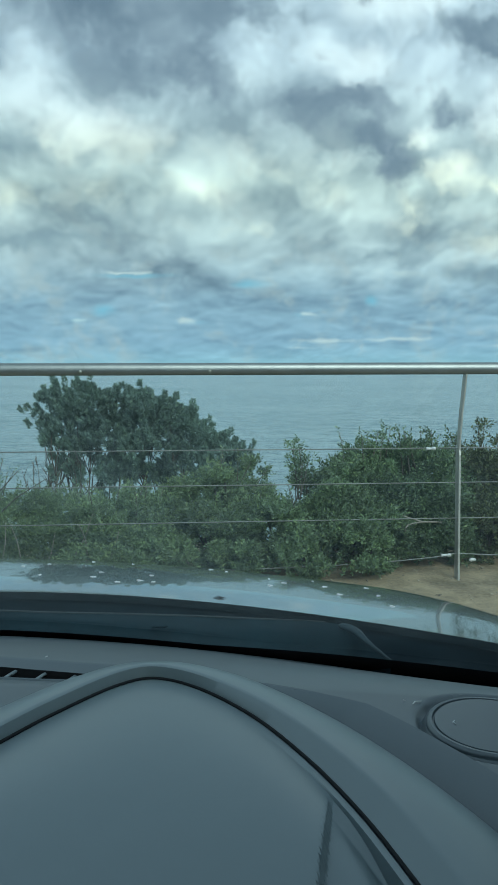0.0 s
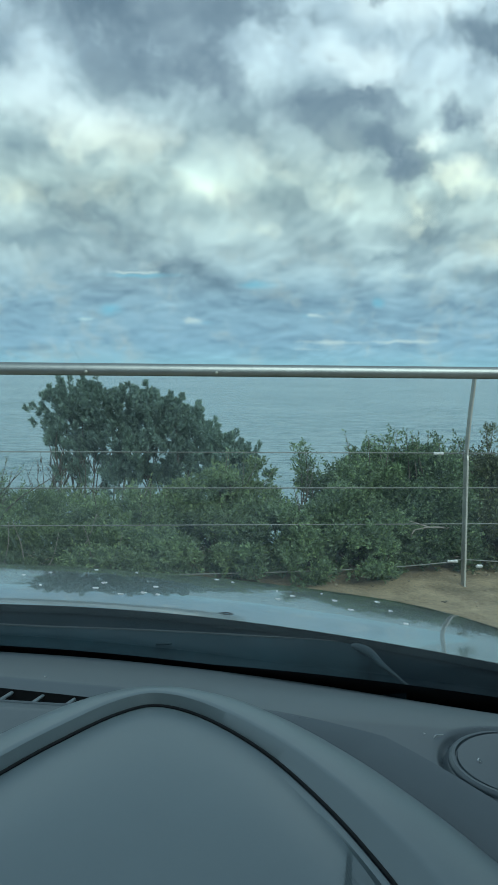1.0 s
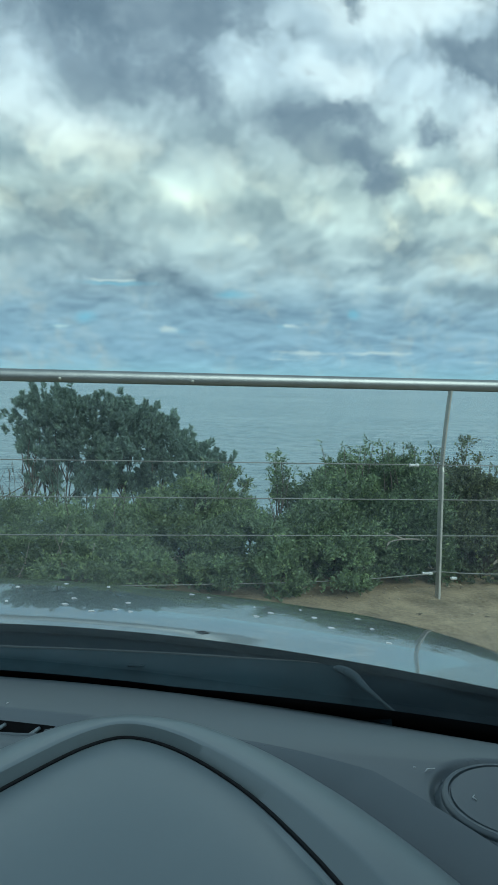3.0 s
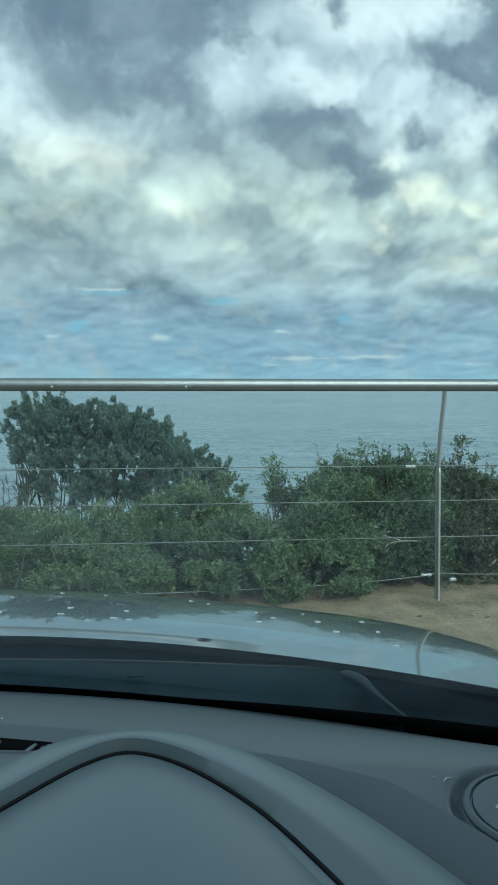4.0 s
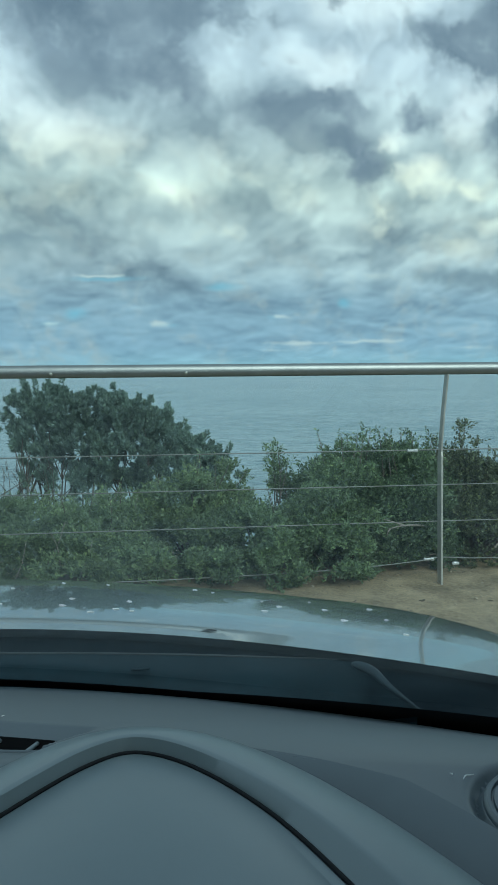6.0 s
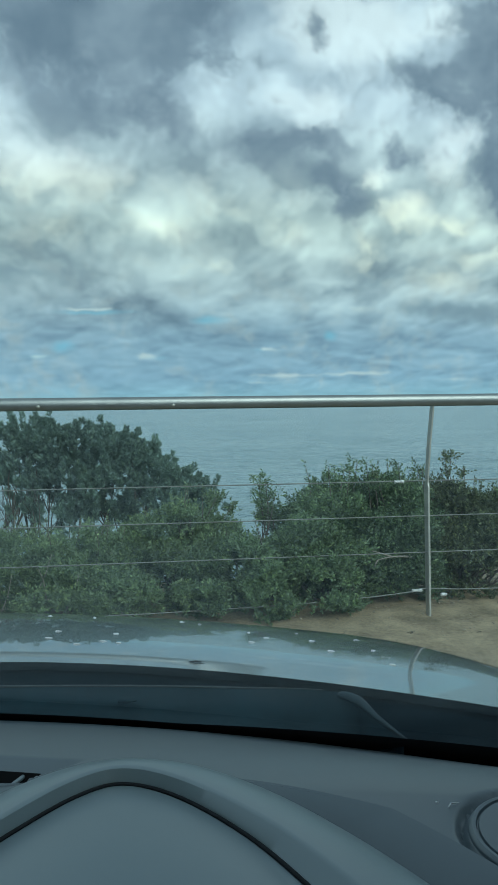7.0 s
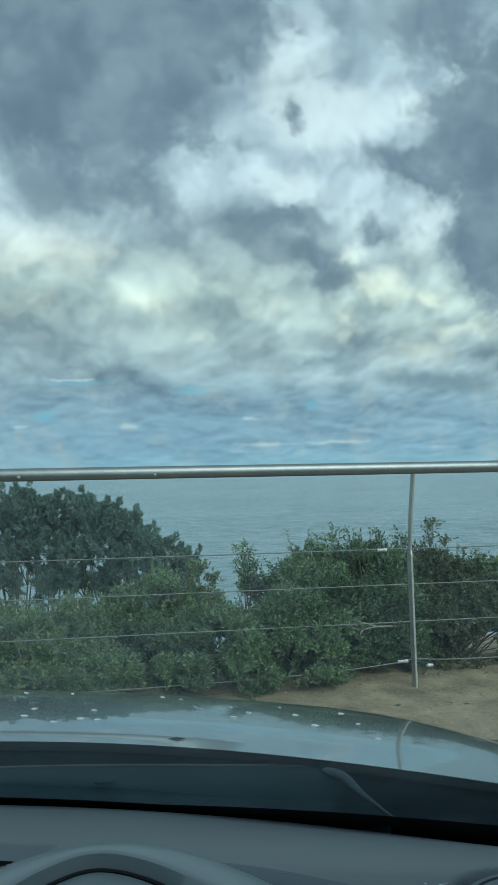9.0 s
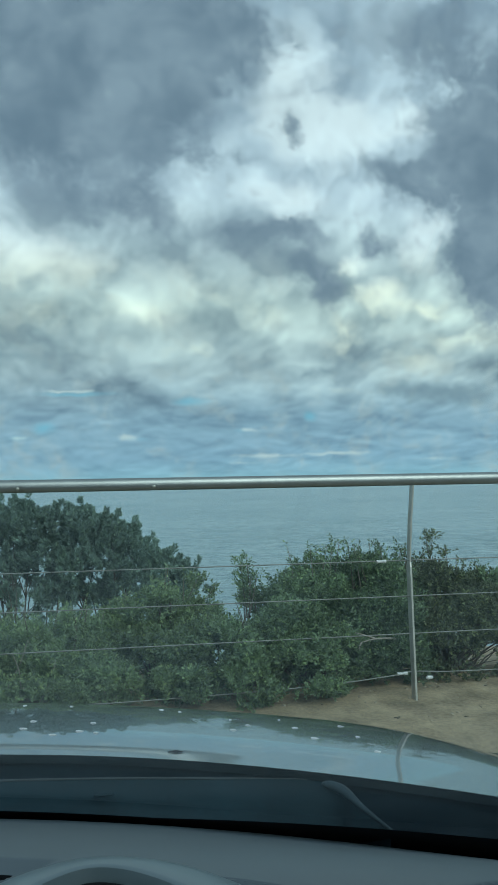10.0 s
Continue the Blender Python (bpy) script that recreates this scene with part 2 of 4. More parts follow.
# ---- materials ----
def material(name, colour, rough=0.6, metal=0.0, vary=0.15, scale=8.0, bump=0.0, bump_scale=60.0, coat=0.0, spec=0.5, island=0.0, sheer=0.0):
    m = bpy.data.materials.new(name)
    m.use_nodes = True
    nt = m.node_tree
    b = nt.nodes["Principled BSDF"]
    pos = nt.nodes.new("ShaderNodeNewGeometry").outputs["Position"]
    n1, n2 = noise_node(nt, pos, scale, 5.0), noise_node(nt, pos, scale * 9, 3.0)
    both_n = math_node(nt, "ADD", math_node(nt, "MULTIPLY", n1, 0.65), math_node(nt, "MULTIPLY", n2, 0.35))
    lo, hi = tuple(c * (1 - vary) for c in colour), tuple(min(1, c * (1 + vary)) for c in colour)
    col = ramp_node(nt, both_n, [(0.32, lo), (0.68, hi)])
    if island:
        g = nt.nodes.new("ShaderNodeNewGeometry").outputs["Random Per Island"]
        shade = ramp_node(nt, g, [(0.0, (1 - island,) * 3), (0.6, (1, 1, 1)), (0.9, (1 + island * 0.9, 1 + island, 1 + island * 0.3)),
                                  (1.0, (1 + island * 1.6, 1 + island * 1.3, 1 + island * 0.2))])
        col = mix_node(nt, 1.0, col, shade, "MULTIPLY")
    link(nt, col, b.inputs["Base Color"])
    b.inputs["Roughness"].default_value, b.inputs["Metallic"].default_value = rough, metal
    b.inputs["Coat Weight"].default_value, b.inputs["Coat Roughness"].default_value = coat, 0.03
    b.inputs["Specular IOR Level"].default_value = spec
    if sheer:
        tr = nt.nodes.new("ShaderNodeBsdfTranslucent")
        link(nt, col, tr.inputs["Color"])
        mx = nt.nodes.new("ShaderNodeMixShader")
        mx.inputs[0].default_value = sheer
        link(nt, b.outputs[0], mx.inputs[1]), link(nt, tr.outputs[0], mx.inputs[2])
        link(nt, mx.outputs[0], nt.nodes["Material Output"].inputs["Surface"])
    if bump:
        bn = nt.nodes.new("ShaderNodeBump")
        bn.inputs["Strength"].default_value, bn.inputs["Distance"].default_value = bump, 0.3 / bump_scale
        link(nt, noise_node(nt, pos, bump_scale, 4.0), bn.inputs["Height"])
        link(nt, bn.outputs[0], b.inputs["Normal"])
    return m


SAND = material("sandy_soil", (0.330, 0.262, 0.165), 0.95, vary=0.5, scale=5.5, bump=0.9, bump_scale=60)
# sand along the fence; gravel grey added where cars stand, to bounce less brown
gn = SAND.node_tree
gpos_s = gn.nodes.new("ShaderNodeSeparateXYZ")
link(gn, gn.nodes.new("ShaderNodeNewGeometry").outputs["Position"], gpos_s.inputs[0])
wav = noise_node(gn, gn.nodes.new("ShaderNodeNewGeometry").outputs["Position"], 0.8, 4.0)
verge = smooth(gn, math_node(gn, "MULTIPLY_ADD", wav, 0.8, gpos_s.outputs[1]), 3.6, 4.4)
sand_in = gn.nodes["Principled BSDF"].inputs["Base Color"]
sand_from = sand_in.links[0].from_socket
link(gn, mix_node(gn, verge, mix_node(gn, 0.75, sand_from, (0.085, 0.088, 0.088)), sand_from), sand_in)
STEEL = material("galvanised_steel", (0.47, 0.47, 0.42), 0.42, 0.4, vary=0.18, scale=14, bump=0.2, bump_scale=90)
RAIL_STEEL = material("weathered_rail_steel", (0.30, 0.315, 0.30), 0.42, 0.9, vary=0.12, scale=9)
WIRE = material("stranded_wire", (0.21, 0.22, 0.20), 0.55, 0.4, vary=0.1)
FERRULE = material("zinc_ferrule", (0.62, 0.64, 0.62), 0.45, 0.4, vary=0.1, scale=40)
SHRUB_LEAF = material("shrub_leaf", (0.192, 0.276, 0.160), 0.5, vary=0.5, scale=3.2, island=0.35, sheer=0.38)
LIGHT_LEAF = material("young_shrub_leaf", (0.200, 0.275, 0.155), 0.5, vary=0.5, scale=3.2, island=0.32, sheer=0.38)
DARK_LEAF = material("dark_shrub_leaf", (0.155, 0.226, 0.138), 0.5, vary=0.5, scale=3.2, island=0.4, sheer=0.38)
TREE_LEAF = material("grey_green_leaf", (0.195, 0.285, 0.246), 0.6, vary=0.3, scale=2.5, island=0.28, sheer=0.3)
BARK = material("grey_bark", (0.13, 0.115, 0.095), 0.9, vary=0.35, scale=20, bump=0.7, bump_scale=60)
DEAD_WOOD = material("bleached_dead_wood", (0.27, 0.25, 0.21), 0.85, vary=0.25, scale=25, bump=0.5, bump_scale=70)
BROWN_LEAF = material("brown_tinged_leaf", (0.140, 0.172, 0.108), 0.6, vary=0.35, scale=4, island=0.5, sheer=0.3)
PAINT = material("grey_metallic_car_paint", (0.36, 0.41, 0.42), 0.22, 0.80, vary=0.03, scale=3, coat=1.0)
BLACK_TRIM = material("black_cowl_plastic", (0.003, 0.011, 0.017), 0.75, vary=0.25, scale=14, bump=0.1, bump_scale=300, spec=0.05)
COVER = material("dull_cover_plastic", (0.013, 0.034, 0.044), 0.7, spec=0.12, vary=0.3, scale=18, bump=0.1, bump_scale=300)
# paler greys for the lit edge and the highlight on the wiper cover
LIT_EDGE = material("lit_plastic_edge", (0.055, 0.068, 0.072), 0.6, vary=0.2, scale=20)
COVER_HIGHLIGHT = material("cover_highlight_grey", (0.018, 0.040, 0.050), 0.6, vary=0.2, scale=20)
RUBBER = material("black_rubber", (0.012, 0.013, 0.014), 0.6, vary=0.2)
DASH = material("grey_soft_dash_plastic", (0.064, 0.089, 0.101), 0.40, spec=1.0, vary=0.05, scale=5, bump=0.12, bump_scale=900)
HOOD_TRIM = material("satin_instrument_hood", (0.146, 0.192, 0.204), 0.36, spec=1.0, vary=0.04, scale=5, bump=0.06, bump_scale=900)
DARK_INSIDE = material("dark_cabin_lining", (0.035, 0.037, 0.040), 0.8, vary=0.15, scale=6)
# black of the printed border and seam, and of shade painted into vent and gap
DEEP_BLACK = material("matt_black_print_and_shade", (0.002, 0.004, 0.006), 0.85, vary=0.1)
FLECK = material("dried_white_petal", (0.72, 0.75, 0.74), 0.7, vary=0.15, scale=60)
LINT = material("white_lint", (0.75, 0.77, 0.77), 0.8, vary=0.1, scale=60)
PEBBLE = material("beach_pebble", (0.33, 0.28, 0.20), 0.85, vary=0.5, scale=12)

GLASS = bpy.data.materials.new("windscreen_glass")
GLASS.use_nodes = True
gt = GLASS.node_tree
gt.nodes.clear()
fres = gt.nodes.new("ShaderNodeFresnel")
fres.inputs["IOR"].default_value = 1.45
clear_b = gt.nodes.new("ShaderNodeBsdfTransparent")
clear_b.inputs["Color"].default_value = (0.925, 0.972, 0.965, 1)
gloss = gt.nodes.new("ShaderNodeBsdfGlossy")
gloss.inputs["Roughness"].default_value = 0.0
mixg = gt.nodes.new("ShaderNodeMixShader")
link(gt, math_node(gt, "MINIMUM", math_node(gt, "MULTIPLY", fres.outputs[0], 1.35), 0.23), mixg.inputs[0])
link(gt, clear_b.outputs[0], mixg.inputs[1]), link(gt, gloss.outputs[0], mixg.inputs[2])
gout = gt.nodes.new("ShaderNodeOutputMaterial")
film = gt.nodes.new("ShaderNodeBsdfTranslucent")
film.inputs["Color"].default_value = (0.70, 0.88, 0.92, 1)
veil_mix = gt.nodes.new("ShaderNodeMixShader")
gpos = gt.nodes.new("ShaderNodeNewGeometry").outputs["Position"]
gsep = gt.nodes.new("ShaderNodeSeparateXYZ")
link(gt, gpos, gsep.inputs[0])
# a pale veil on the passenger's side, painted for the dashboard's reflection in the glass
reflected_veil = math_node(gt, "MULTIPLY", smooth(gt, gsep.outputs[0], 0.84, 0.62), math_node(gt, "MULTIPLY", smooth(gt, gsep.outputs[2], 0.99, 1.03), smooth(gt, gsep.outputs[2], 1.17, 1.09)))
# thin dust film, thickened to stand in for reflected haze as well
dust_veil = smooth(gt, noise_node(gt, gpos, 7.0, 5.0, 0.6, 0.8), 0.3, 0.75, 0.006, 0.026)
link(gt, math_node(gt, "MULTIPLY_ADD", reflected_veil, smooth(gt, noise_node(gt, gpos, 16.0, 6.0, 0.6, 1.0), 0.3, 0.7, 0.012, 0.045), dust_veil), veil_mix.inputs[0])
link(gt, mixg.outputs[0], veil_mix.inputs[1]), link(gt, film.outputs[0], veil_mix.inputs[2])
link(gt, veil_mix.outputs[0], gout.inputs["Surface"])

def dimming_glass(name, colour):
    """Glass for unseen windows, darkened to keep their light off the dash."""
    m = bpy.data.materials.new(name)
    m.use_nodes = True
    nt = m.node_tree
    nt.nodes.clear()
    through_b, gloss_b, mx = nt.nodes.new("ShaderNodeBsdfTransparent"), nt.nodes.new("ShaderNodeBsdfGlossy"), nt.nodes.new("ShaderNodeMixShader")
    through_b.inputs["Color"].default_value, gloss_b.inputs["Roughness"].default_value, mx.inputs[0].default_value = (*colour, 1), 0.02, 0.06
    link(nt, through_b.outputs[0], mx.inputs[1]), link(nt, gloss_b.outputs[0], mx.inputs[2])
    link(nt, mx.outputs[0], nt.nodes.new("ShaderNodeOutputMaterial").inputs["Surface"])
    return m


TINTED = dimming_glass("dimmed_rear_glass", (0.06, 0.07, 0.075))
SIDE_TINT = dimming_glass("dimmed_side_glass", (0.20, 0.22, 0.23))

SEA = bpy.data.materials.new("sea_water")
SEA.use_nodes = True
st = SEA.node_tree
sb = st.nodes["Principled BSDF"]
spos = st.nodes.new("ShaderNodeNewGeometry").outputs["Position"]
smap = st.nodes.new("ShaderNodeMapping")
smap.inputs["Scale"].default_value = (0.35, 1.0, 1.0)
link(st, spos, smap.inputs["Vector"])
swell = noise_node(st, smap.outputs[0], 0.10, 4.0, 0.5)
chop = noise_node(st, smap.outputs[0], 0.55, 5.0, 0.6, 0.5)
bump_s = st.nodes.new("ShaderNodeBump")
bump_s.inputs["Strength"].default_value, bump_s.inputs["Distance"].default_value = 1.0, 2.2
link(st, math_node(st, "MULTIPLY_ADD", swell, 0.8, chop), bump_s.inputs["Height"])
link(st, bump_s.outputs[0], sb.inputs["Normal"])
# light and dark of the wave faces is put into the water's colour
rip = st.nodes.new("ShaderNodeMapping")
rip.inputs["Scale"].default_value = (0.20, 0.16, 1.0)
link(st, spos, rip.inputs["Vector"])
ripple_shade = noise_node(st, rip.outputs[0], 1.0, 9.0, 0.78, 0.3)
tone = math_node(st, "MULTIPLY_ADD", noise_node(st, spos, 0.012, 4.0), 0.35, math_node(st, "MULTIPLY", ripple_shade, 0.65))
link(st, ramp_node(st, tone, [(0.36, (0.15, 0.245, 0.25)), (0.47, (0.315, 0.430, 0.430)), (0.66, (0.43, 0.55, 0.545))]), sb.inputs["Base Color"])
sb.inputs["Roughness"].default_value, sb.inputs["IOR"].default_value = 0.16, 1.33

# ---- mesh helpers ----
# The plan is drawn with one unit of depth, along the way that the bonnet points past the post, standing for 0.805 m.
EYE_X, EYE_Y, DEPTH, BEARING = 0.667, 0.37, 0.805, radians(8.5)
AHEAD_X, AHEAD_Y = math.sin(BEARING), math.cos(BEARING)


def site(p):
    """The place in metres of a place in the plan."""
    back = (1 - DEPTH) * ((p[0] - EYE_X) * AHEAD_X + (p[1] - EYE_Y) * AHEAD_Y)
    return Vector((p[0] - back * AHEAD_X, p[1] - back * AHEAD_Y, p[2]))


def mesh_object(name, verts, faces, mat, parent=None, shade=True, label=""):
    me = bpy.data.meshes.new(name)
    me.from_pydata([tuple(site(v)) for v in verts], [], [tuple(f) for f in faces])
    me.update()
    if shade:
        me.polygons.foreach_set("use_smooth", [True] * len(me.polygons))
    me.materials.append(mat)
    ob = new(name, me)
    if parent is not None:
        ob.parent = parent
        ob.matrix_parent_inverse = parent_matrix(parent).inverted()
    if label:
        ob["label"] = label
    return ob


def parent_matrix(ob):
    m = ob.matrix_basis.copy()
    return m if ob.parent is None else parent_matrix(ob.parent) @ ob.matrix_parent_inverse @ m


def part(name, bm, mat, parent, label="", shade=False):
    me = bpy.data.meshes.new(name)
    for v in bm.verts if parent is not None else ():
        v.co = site(v.co)
    bm.to_mesh(me)
    bm.free()
    if shade:
        me.polygons.foreach_set("use_smooth", [True] * len(me.polygons))
    me.materials.append(mat)
    ob = new(name, me)
    if parent is not None:
        ob.parent = parent
        ob.matrix_parent_inverse = parent_matrix(parent).inverted()
    if label:
        ob["label"] = label
    return ob


def grid_faces(rows, cols, closed=False):
    out = []
    for i in range(rows - 1):
        for j in range(cols if closed else cols - 1):
            k = (j + 1) % cols
            out.append((i * cols + j, i * cols + k, (i + 1) * cols + k, (i + 1) * cols + j))
    return out


def box_bm(size, at, bevel=0.0, turn=None):
    bm = bmesh.new()
    bmesh.ops.create_cube(bm, size=1.0)
    bmesh.ops.scale(bm, vec=size, verts=bm.verts)
    if bevel:
        bmesh.ops.bevel(bm, geom=bm.edges[:], offset=bevel, segments=2, affect="EDGES")
    if turn is not None:
        bmesh.ops.transform(bm, matrix=turn, verts=bm.verts)
    bmesh.ops.translate(bm, vec=at, verts=bm.verts)
    return bm


def spline(points, n):
    """n places along a smooth curve through the points."""
    p = [Vector(points[0]) * 2 - Vector(points[1])] + [Vector(q) for q in points] + [Vector(points[-1]) * 2 - Vector(points[-2])]
    out = []
    for k in range(n):
        s = k / (n - 1) * (len(points) - 1)
        i = min(int(s), len(points) - 2)
        t = s - i
        a, b, c, d = p[i:i + 4]
        out.append(0.5 * ((2 * b) + (c - a) * t + (2 * a - 5 * b + 4 * c - d) * t * t + (3 * b - a - 3 * c + d) * t ** 3))
    return out


def tube_data(path, radii, sides=8, verts=None, faces=None):
    """A tapered tube with closed ends along a path, added to verts and faces."""
    verts, faces = verts if verts is not None else [], faces if faces is not None else []
    start = len(verts)
    for i, p in enumerate(path):
        d = (path[min(i + 1, len(path) - 1)] - path[max(i - 1, 0)]).normalized()
        a = d.cross(Vector((0, 0, 1)) if abs(d.z) < 0.9 else Vector((1, 0, 0))).normalized()
        b = d.cross(a)
        for k in range(sides):
            th = 2 * math.pi * k / sides
            verts.append(p + (a * math.cos(th) + b * math.sin(th)) * radii[i])
    faces += [tuple(start + q for q in f) for f in grid_faces(len(path), sides, True)]
    faces.append(tuple(start + k for k in range(sides))[::-1])
    faces.append(tuple(start + (len(path) - 1) * sides + k for k in range(sides)))
    return verts, faces


def tube(name, path, radius, mat, parent, sides=10, label=""):
    radii = radius if isinstance(radius, list) else [radius] * len(path)
    v, f = tube_data(path, radii, sides)
    return mesh_object(name, v, f, mat, parent, True, label)


def thing(name, at, label, category, group="", kind=""):
    e = new(name)
    e.empty_display_size = 0.1
    e.location = site(at)
    return tagged(e, label, category, group, kind)


def lump(x, y, z, s):
    return noise.noise(Vector((x * s, y * s, z * s)))


def drawn(p):
    """The place in the plan of a place in metres."""
    on = (1 / DEPTH - 1) * ((p[0] - EYE_X) * AHEAD_X + (p[1] - EYE_Y) * AHEAD_Y)
    return Vector((p[0] + on * AHEAD_X, p[1] + on * AHEAD_Y, p[2]))


# ---- ground and sea ----
def ground_height(x, y):
    if y < 3.3:
        z = -0.24
    elif y < 4.95:
        t = (y - 3.3) / 1.65
        z = -0.24 + 0.24 * t * t * (3 - 2 * t)
    elif y < 5.9:
        z = 0.0
    elif y < 10:
        z = -0.16 * (y - 5.9)
    else:
        z = -0.656 - 0.75 * (y - 10)
    near = max(0.0, 1 - abs(y - 4.8) / 3)
    return z + near * (-0.022 + 0.022 * lump(x, y, 0, 1.3) + 0.010 * lump(x, y, 3, 6))


def build_ground():
    xs = sorted(set([-900, -300, -100, -40, -20, -10, -5] + [round(-3 + 0.08 * k, 3) for k in range(101)] + [8, 14, 25, 50, 120, 300, 900]))
    ys = sorted(set([-900, -300, -100, -40, -15, -6, -2, 0, 1, 2, 3] + [round(3.2 + 0.06 * k, 3) for k in range(61)] + [7, 7.5, 8, 9, 10, 12, 15, 20, 30, 60]))
    verts = [(x, y, ground_height(x, y)) for y in ys for x in xs]
    ob = mesh_object("ground", verts, grid_faces(len(ys), len(xs)), SAND)
    tagged(ob, "pale brown sandy soil of a clifftop verge", "ground", kind="structure")


build_ground()
sea = mesh_object("sea", [(-4900, 14, -11), (4900, 14, -11), (4900, 4950, -11), (-4900, 4950, -11)], [(0, 1, 2, 3)], SEA, None, False)
tagged(sea, "calm grey-teal sea with small ripples reaching the horizon", "sea", kind="structure")

# ---- fence ----
RAIL_Y, WIRE_Y, POST_X = 5.25, 5.345, 2.478
RIVETS = (1.059, 0.377)


def rail_z(x):
    return 1.2000 - 0.006 * x


def build_fence():
    f = thing("wire_fence", (POST_X, 5.33, 0.0), "galvanised steel post and wire fence with round top rail", "fence")
    tube("top_rail", [Vector((x, RAIL_Y, rail_z(x))) for x in (-9, -3, 0, 1.27, 3, 6, 10)], 0.0330, RAIL_STEEL, f, 24, "round galvanised steel top rail")
    for x in RIVETS:
        c = Vector((x, RAIL_Y - 0.031, rail_z(x) - 0.012))
        tube("rivet", [c, c + Vector((0, -0.002, -0.001)), c + Vector((0, -0.005, -0.0025))], [0.009, 0.008, 0.004], STEEL, f, 10, "small pale rivet head")
    for px in (POST_X - 4.2, POST_X, POST_X + 4.2):
        # flat bar, bent back towards the car at its top
        path = [(-0.25, 5.335), (0.0, 5.335), (0.35, 5.345), (0.70, 5.352), (0.725, 5.352), (0.80, 5.343), (0.95, 5.315), (rail_z(px) - 0.030, 5.262)]
        verts = []
        for z, y in path:
            for dx, dy in ((-0.0062, -0.031), (0.0062, -0.031), (0.0062, 0.031), (-0.0062, 0.031)):
                verts.append((px + dx * (0.9 if z > 0.72 else 1), y + dy * (0.75 if z > 0.72 else 1), z))
        faces = grid_faces(len(path), 4, True) + [(3, 2, 1, 0), tuple(4 * (len(path) - 1) + k for k in range(4))]
        ob = mesh_object("post", verts, faces, STEEL, f, False, "flat steel post bent near the top")
        bev = ob.modifiers.new("edge", "BEVEL")
        bev.width, bev.segments, bev.limit_method = 0.0025, 2, "ANGLE"
    sag = (0.745, 0.548, 0.342)
    for h in sag:
        tube("wire", [Vector((x, WIRE_Y, h + 0.012 - 0.0085 * x)) for x in np.linspace(-9, 10, 14)], 0.0034, WIRE, f, 6)
    low = spline([(-9, WIRE_Y, 0.12), (-1.7, WIRE_Y, 0.13), (0.4, WIRE_Y, 0.075), (1.3, WIRE_Y, 0.072), (1.95, WIRE_Y, 0.084), (2.36, WIRE_Y, 0.110), (POST_X, WIRE_Y, 0.125), (3.2, WIRE_Y, 0.105), (6.6, WIRE_Y, 0.12), (10, WIRE_Y, 0.1)], 60)
    tube("wire", low, 0.0036, WIRE, f, 6)
    for x, z, n in ((2.315, 0.735, 0.058), (2.415, 0.118, 0.062)):
        c = Vector((x, WIRE_Y, z))
        prof = [(-n, 0.006), (-n * 0.95, 0.010), (-n * 0.75, 0.010), (-n * 0.7, 0.0075), (n * 0.3, 0.0075), (n * 0.35, 0.010), (n * 0.9, 0.010), (n * 0.95, 0.006)]
        tube("ferrule", [c + Vector((dx * 0.5, 0, 0)) for dx, _ in prof], [r for _, r in prof], FERRULE, f, 12, "pale zinc wire tensioner")
    tube("ferrule", [Vector((2.55 + d, WIRE_Y - 0.005, 0.088)) for d in (0, 0.01, 0.035, 0.04)], [0.006, 0.012, 0.009, 0.004], FERRULE, f, 8, "pale zinc wire clip")


build_fence()

# ---- plants ----
def leaves(name, base, direction, length, width, mat, parent, label=""):
    """One mesh of many folded leaves."""
    n = len(base)
    rnd = np.random.normal(size=(n, 3))
    side = np.cross(direction, rnd)
    side /= np.linalg.norm(side, axis=1, keepdims=True) + 1e-9
    up = np.cross(side, direction)
    L, W = length[:, None], width[:, None]
    v = np.empty((n, 4, 3))
    v[:, 0] = base
    v[:, 1] = base + direction * L * 0.55 + side * W * 0.5 + up * W * 0.15
    v[:, 2] = base + direction * L
    v[:, 3] = base + direction * L * 0.55 - side * W * 0.5 + up * W * 0.15
    back = (1 - DEPTH) * ((v[..., 0] - EYE_X) * AHEAD_X + (v[..., 1] - EYE_Y) * AHEAD_Y)
    v[..., 0] -= back * AHEAD_X
    v[..., 1] -= back * AHEAD_Y
    me = bpy.data.meshes.new(name)
    me.vertices.add(4 * n)
    me.vertices.foreach_set("co", v.ravel())
    me.loops.add(4 * n)
    me.loops.foreach_set("vertex_index", np.arange(4 * n))
    me.polygons.add(n)
    me.polygons.foreach_set("loop_start", np.arange(0, 4 * n, 4))
    me.update(calc_edges=True)
    me.validate()
    me.materials.append(mat)
    ob = new(name, me)
    ob.parent = parent
    ob.matrix_parent_inverse = parent_matrix(parent).inverted()
    if label:
        ob["label"] = label
    return ob


def unit(a):
    return a / (np.linalg.norm(a, axis=-1, keepdims=True) + 1e-9)


def shoots(root, heading, size, per, spread=0.9):
    """Leaves set along short shoots: base and direction of each, and how far along it sits."""
    n = len(root)
    s = np.linspace(0.1, 1.0, per)[None, :] + np.random.uniform(-0.06, 0.06, (n, per))
    base = root[:, None] + heading[:, None] * (s * size[:, None])[..., None]
    rad = np.random.normal(size=(n, per, 3))
    rad = unit(rad - heading[:, None] * (rad * heading[:, None]).sum(-1, keepdims=True))
    out = unit(heading[:, None] * (0.35 + 0.6 * s)[..., None] + rad * spread)
    return base.reshape(-1, 3), out.reshape(-1, 3)


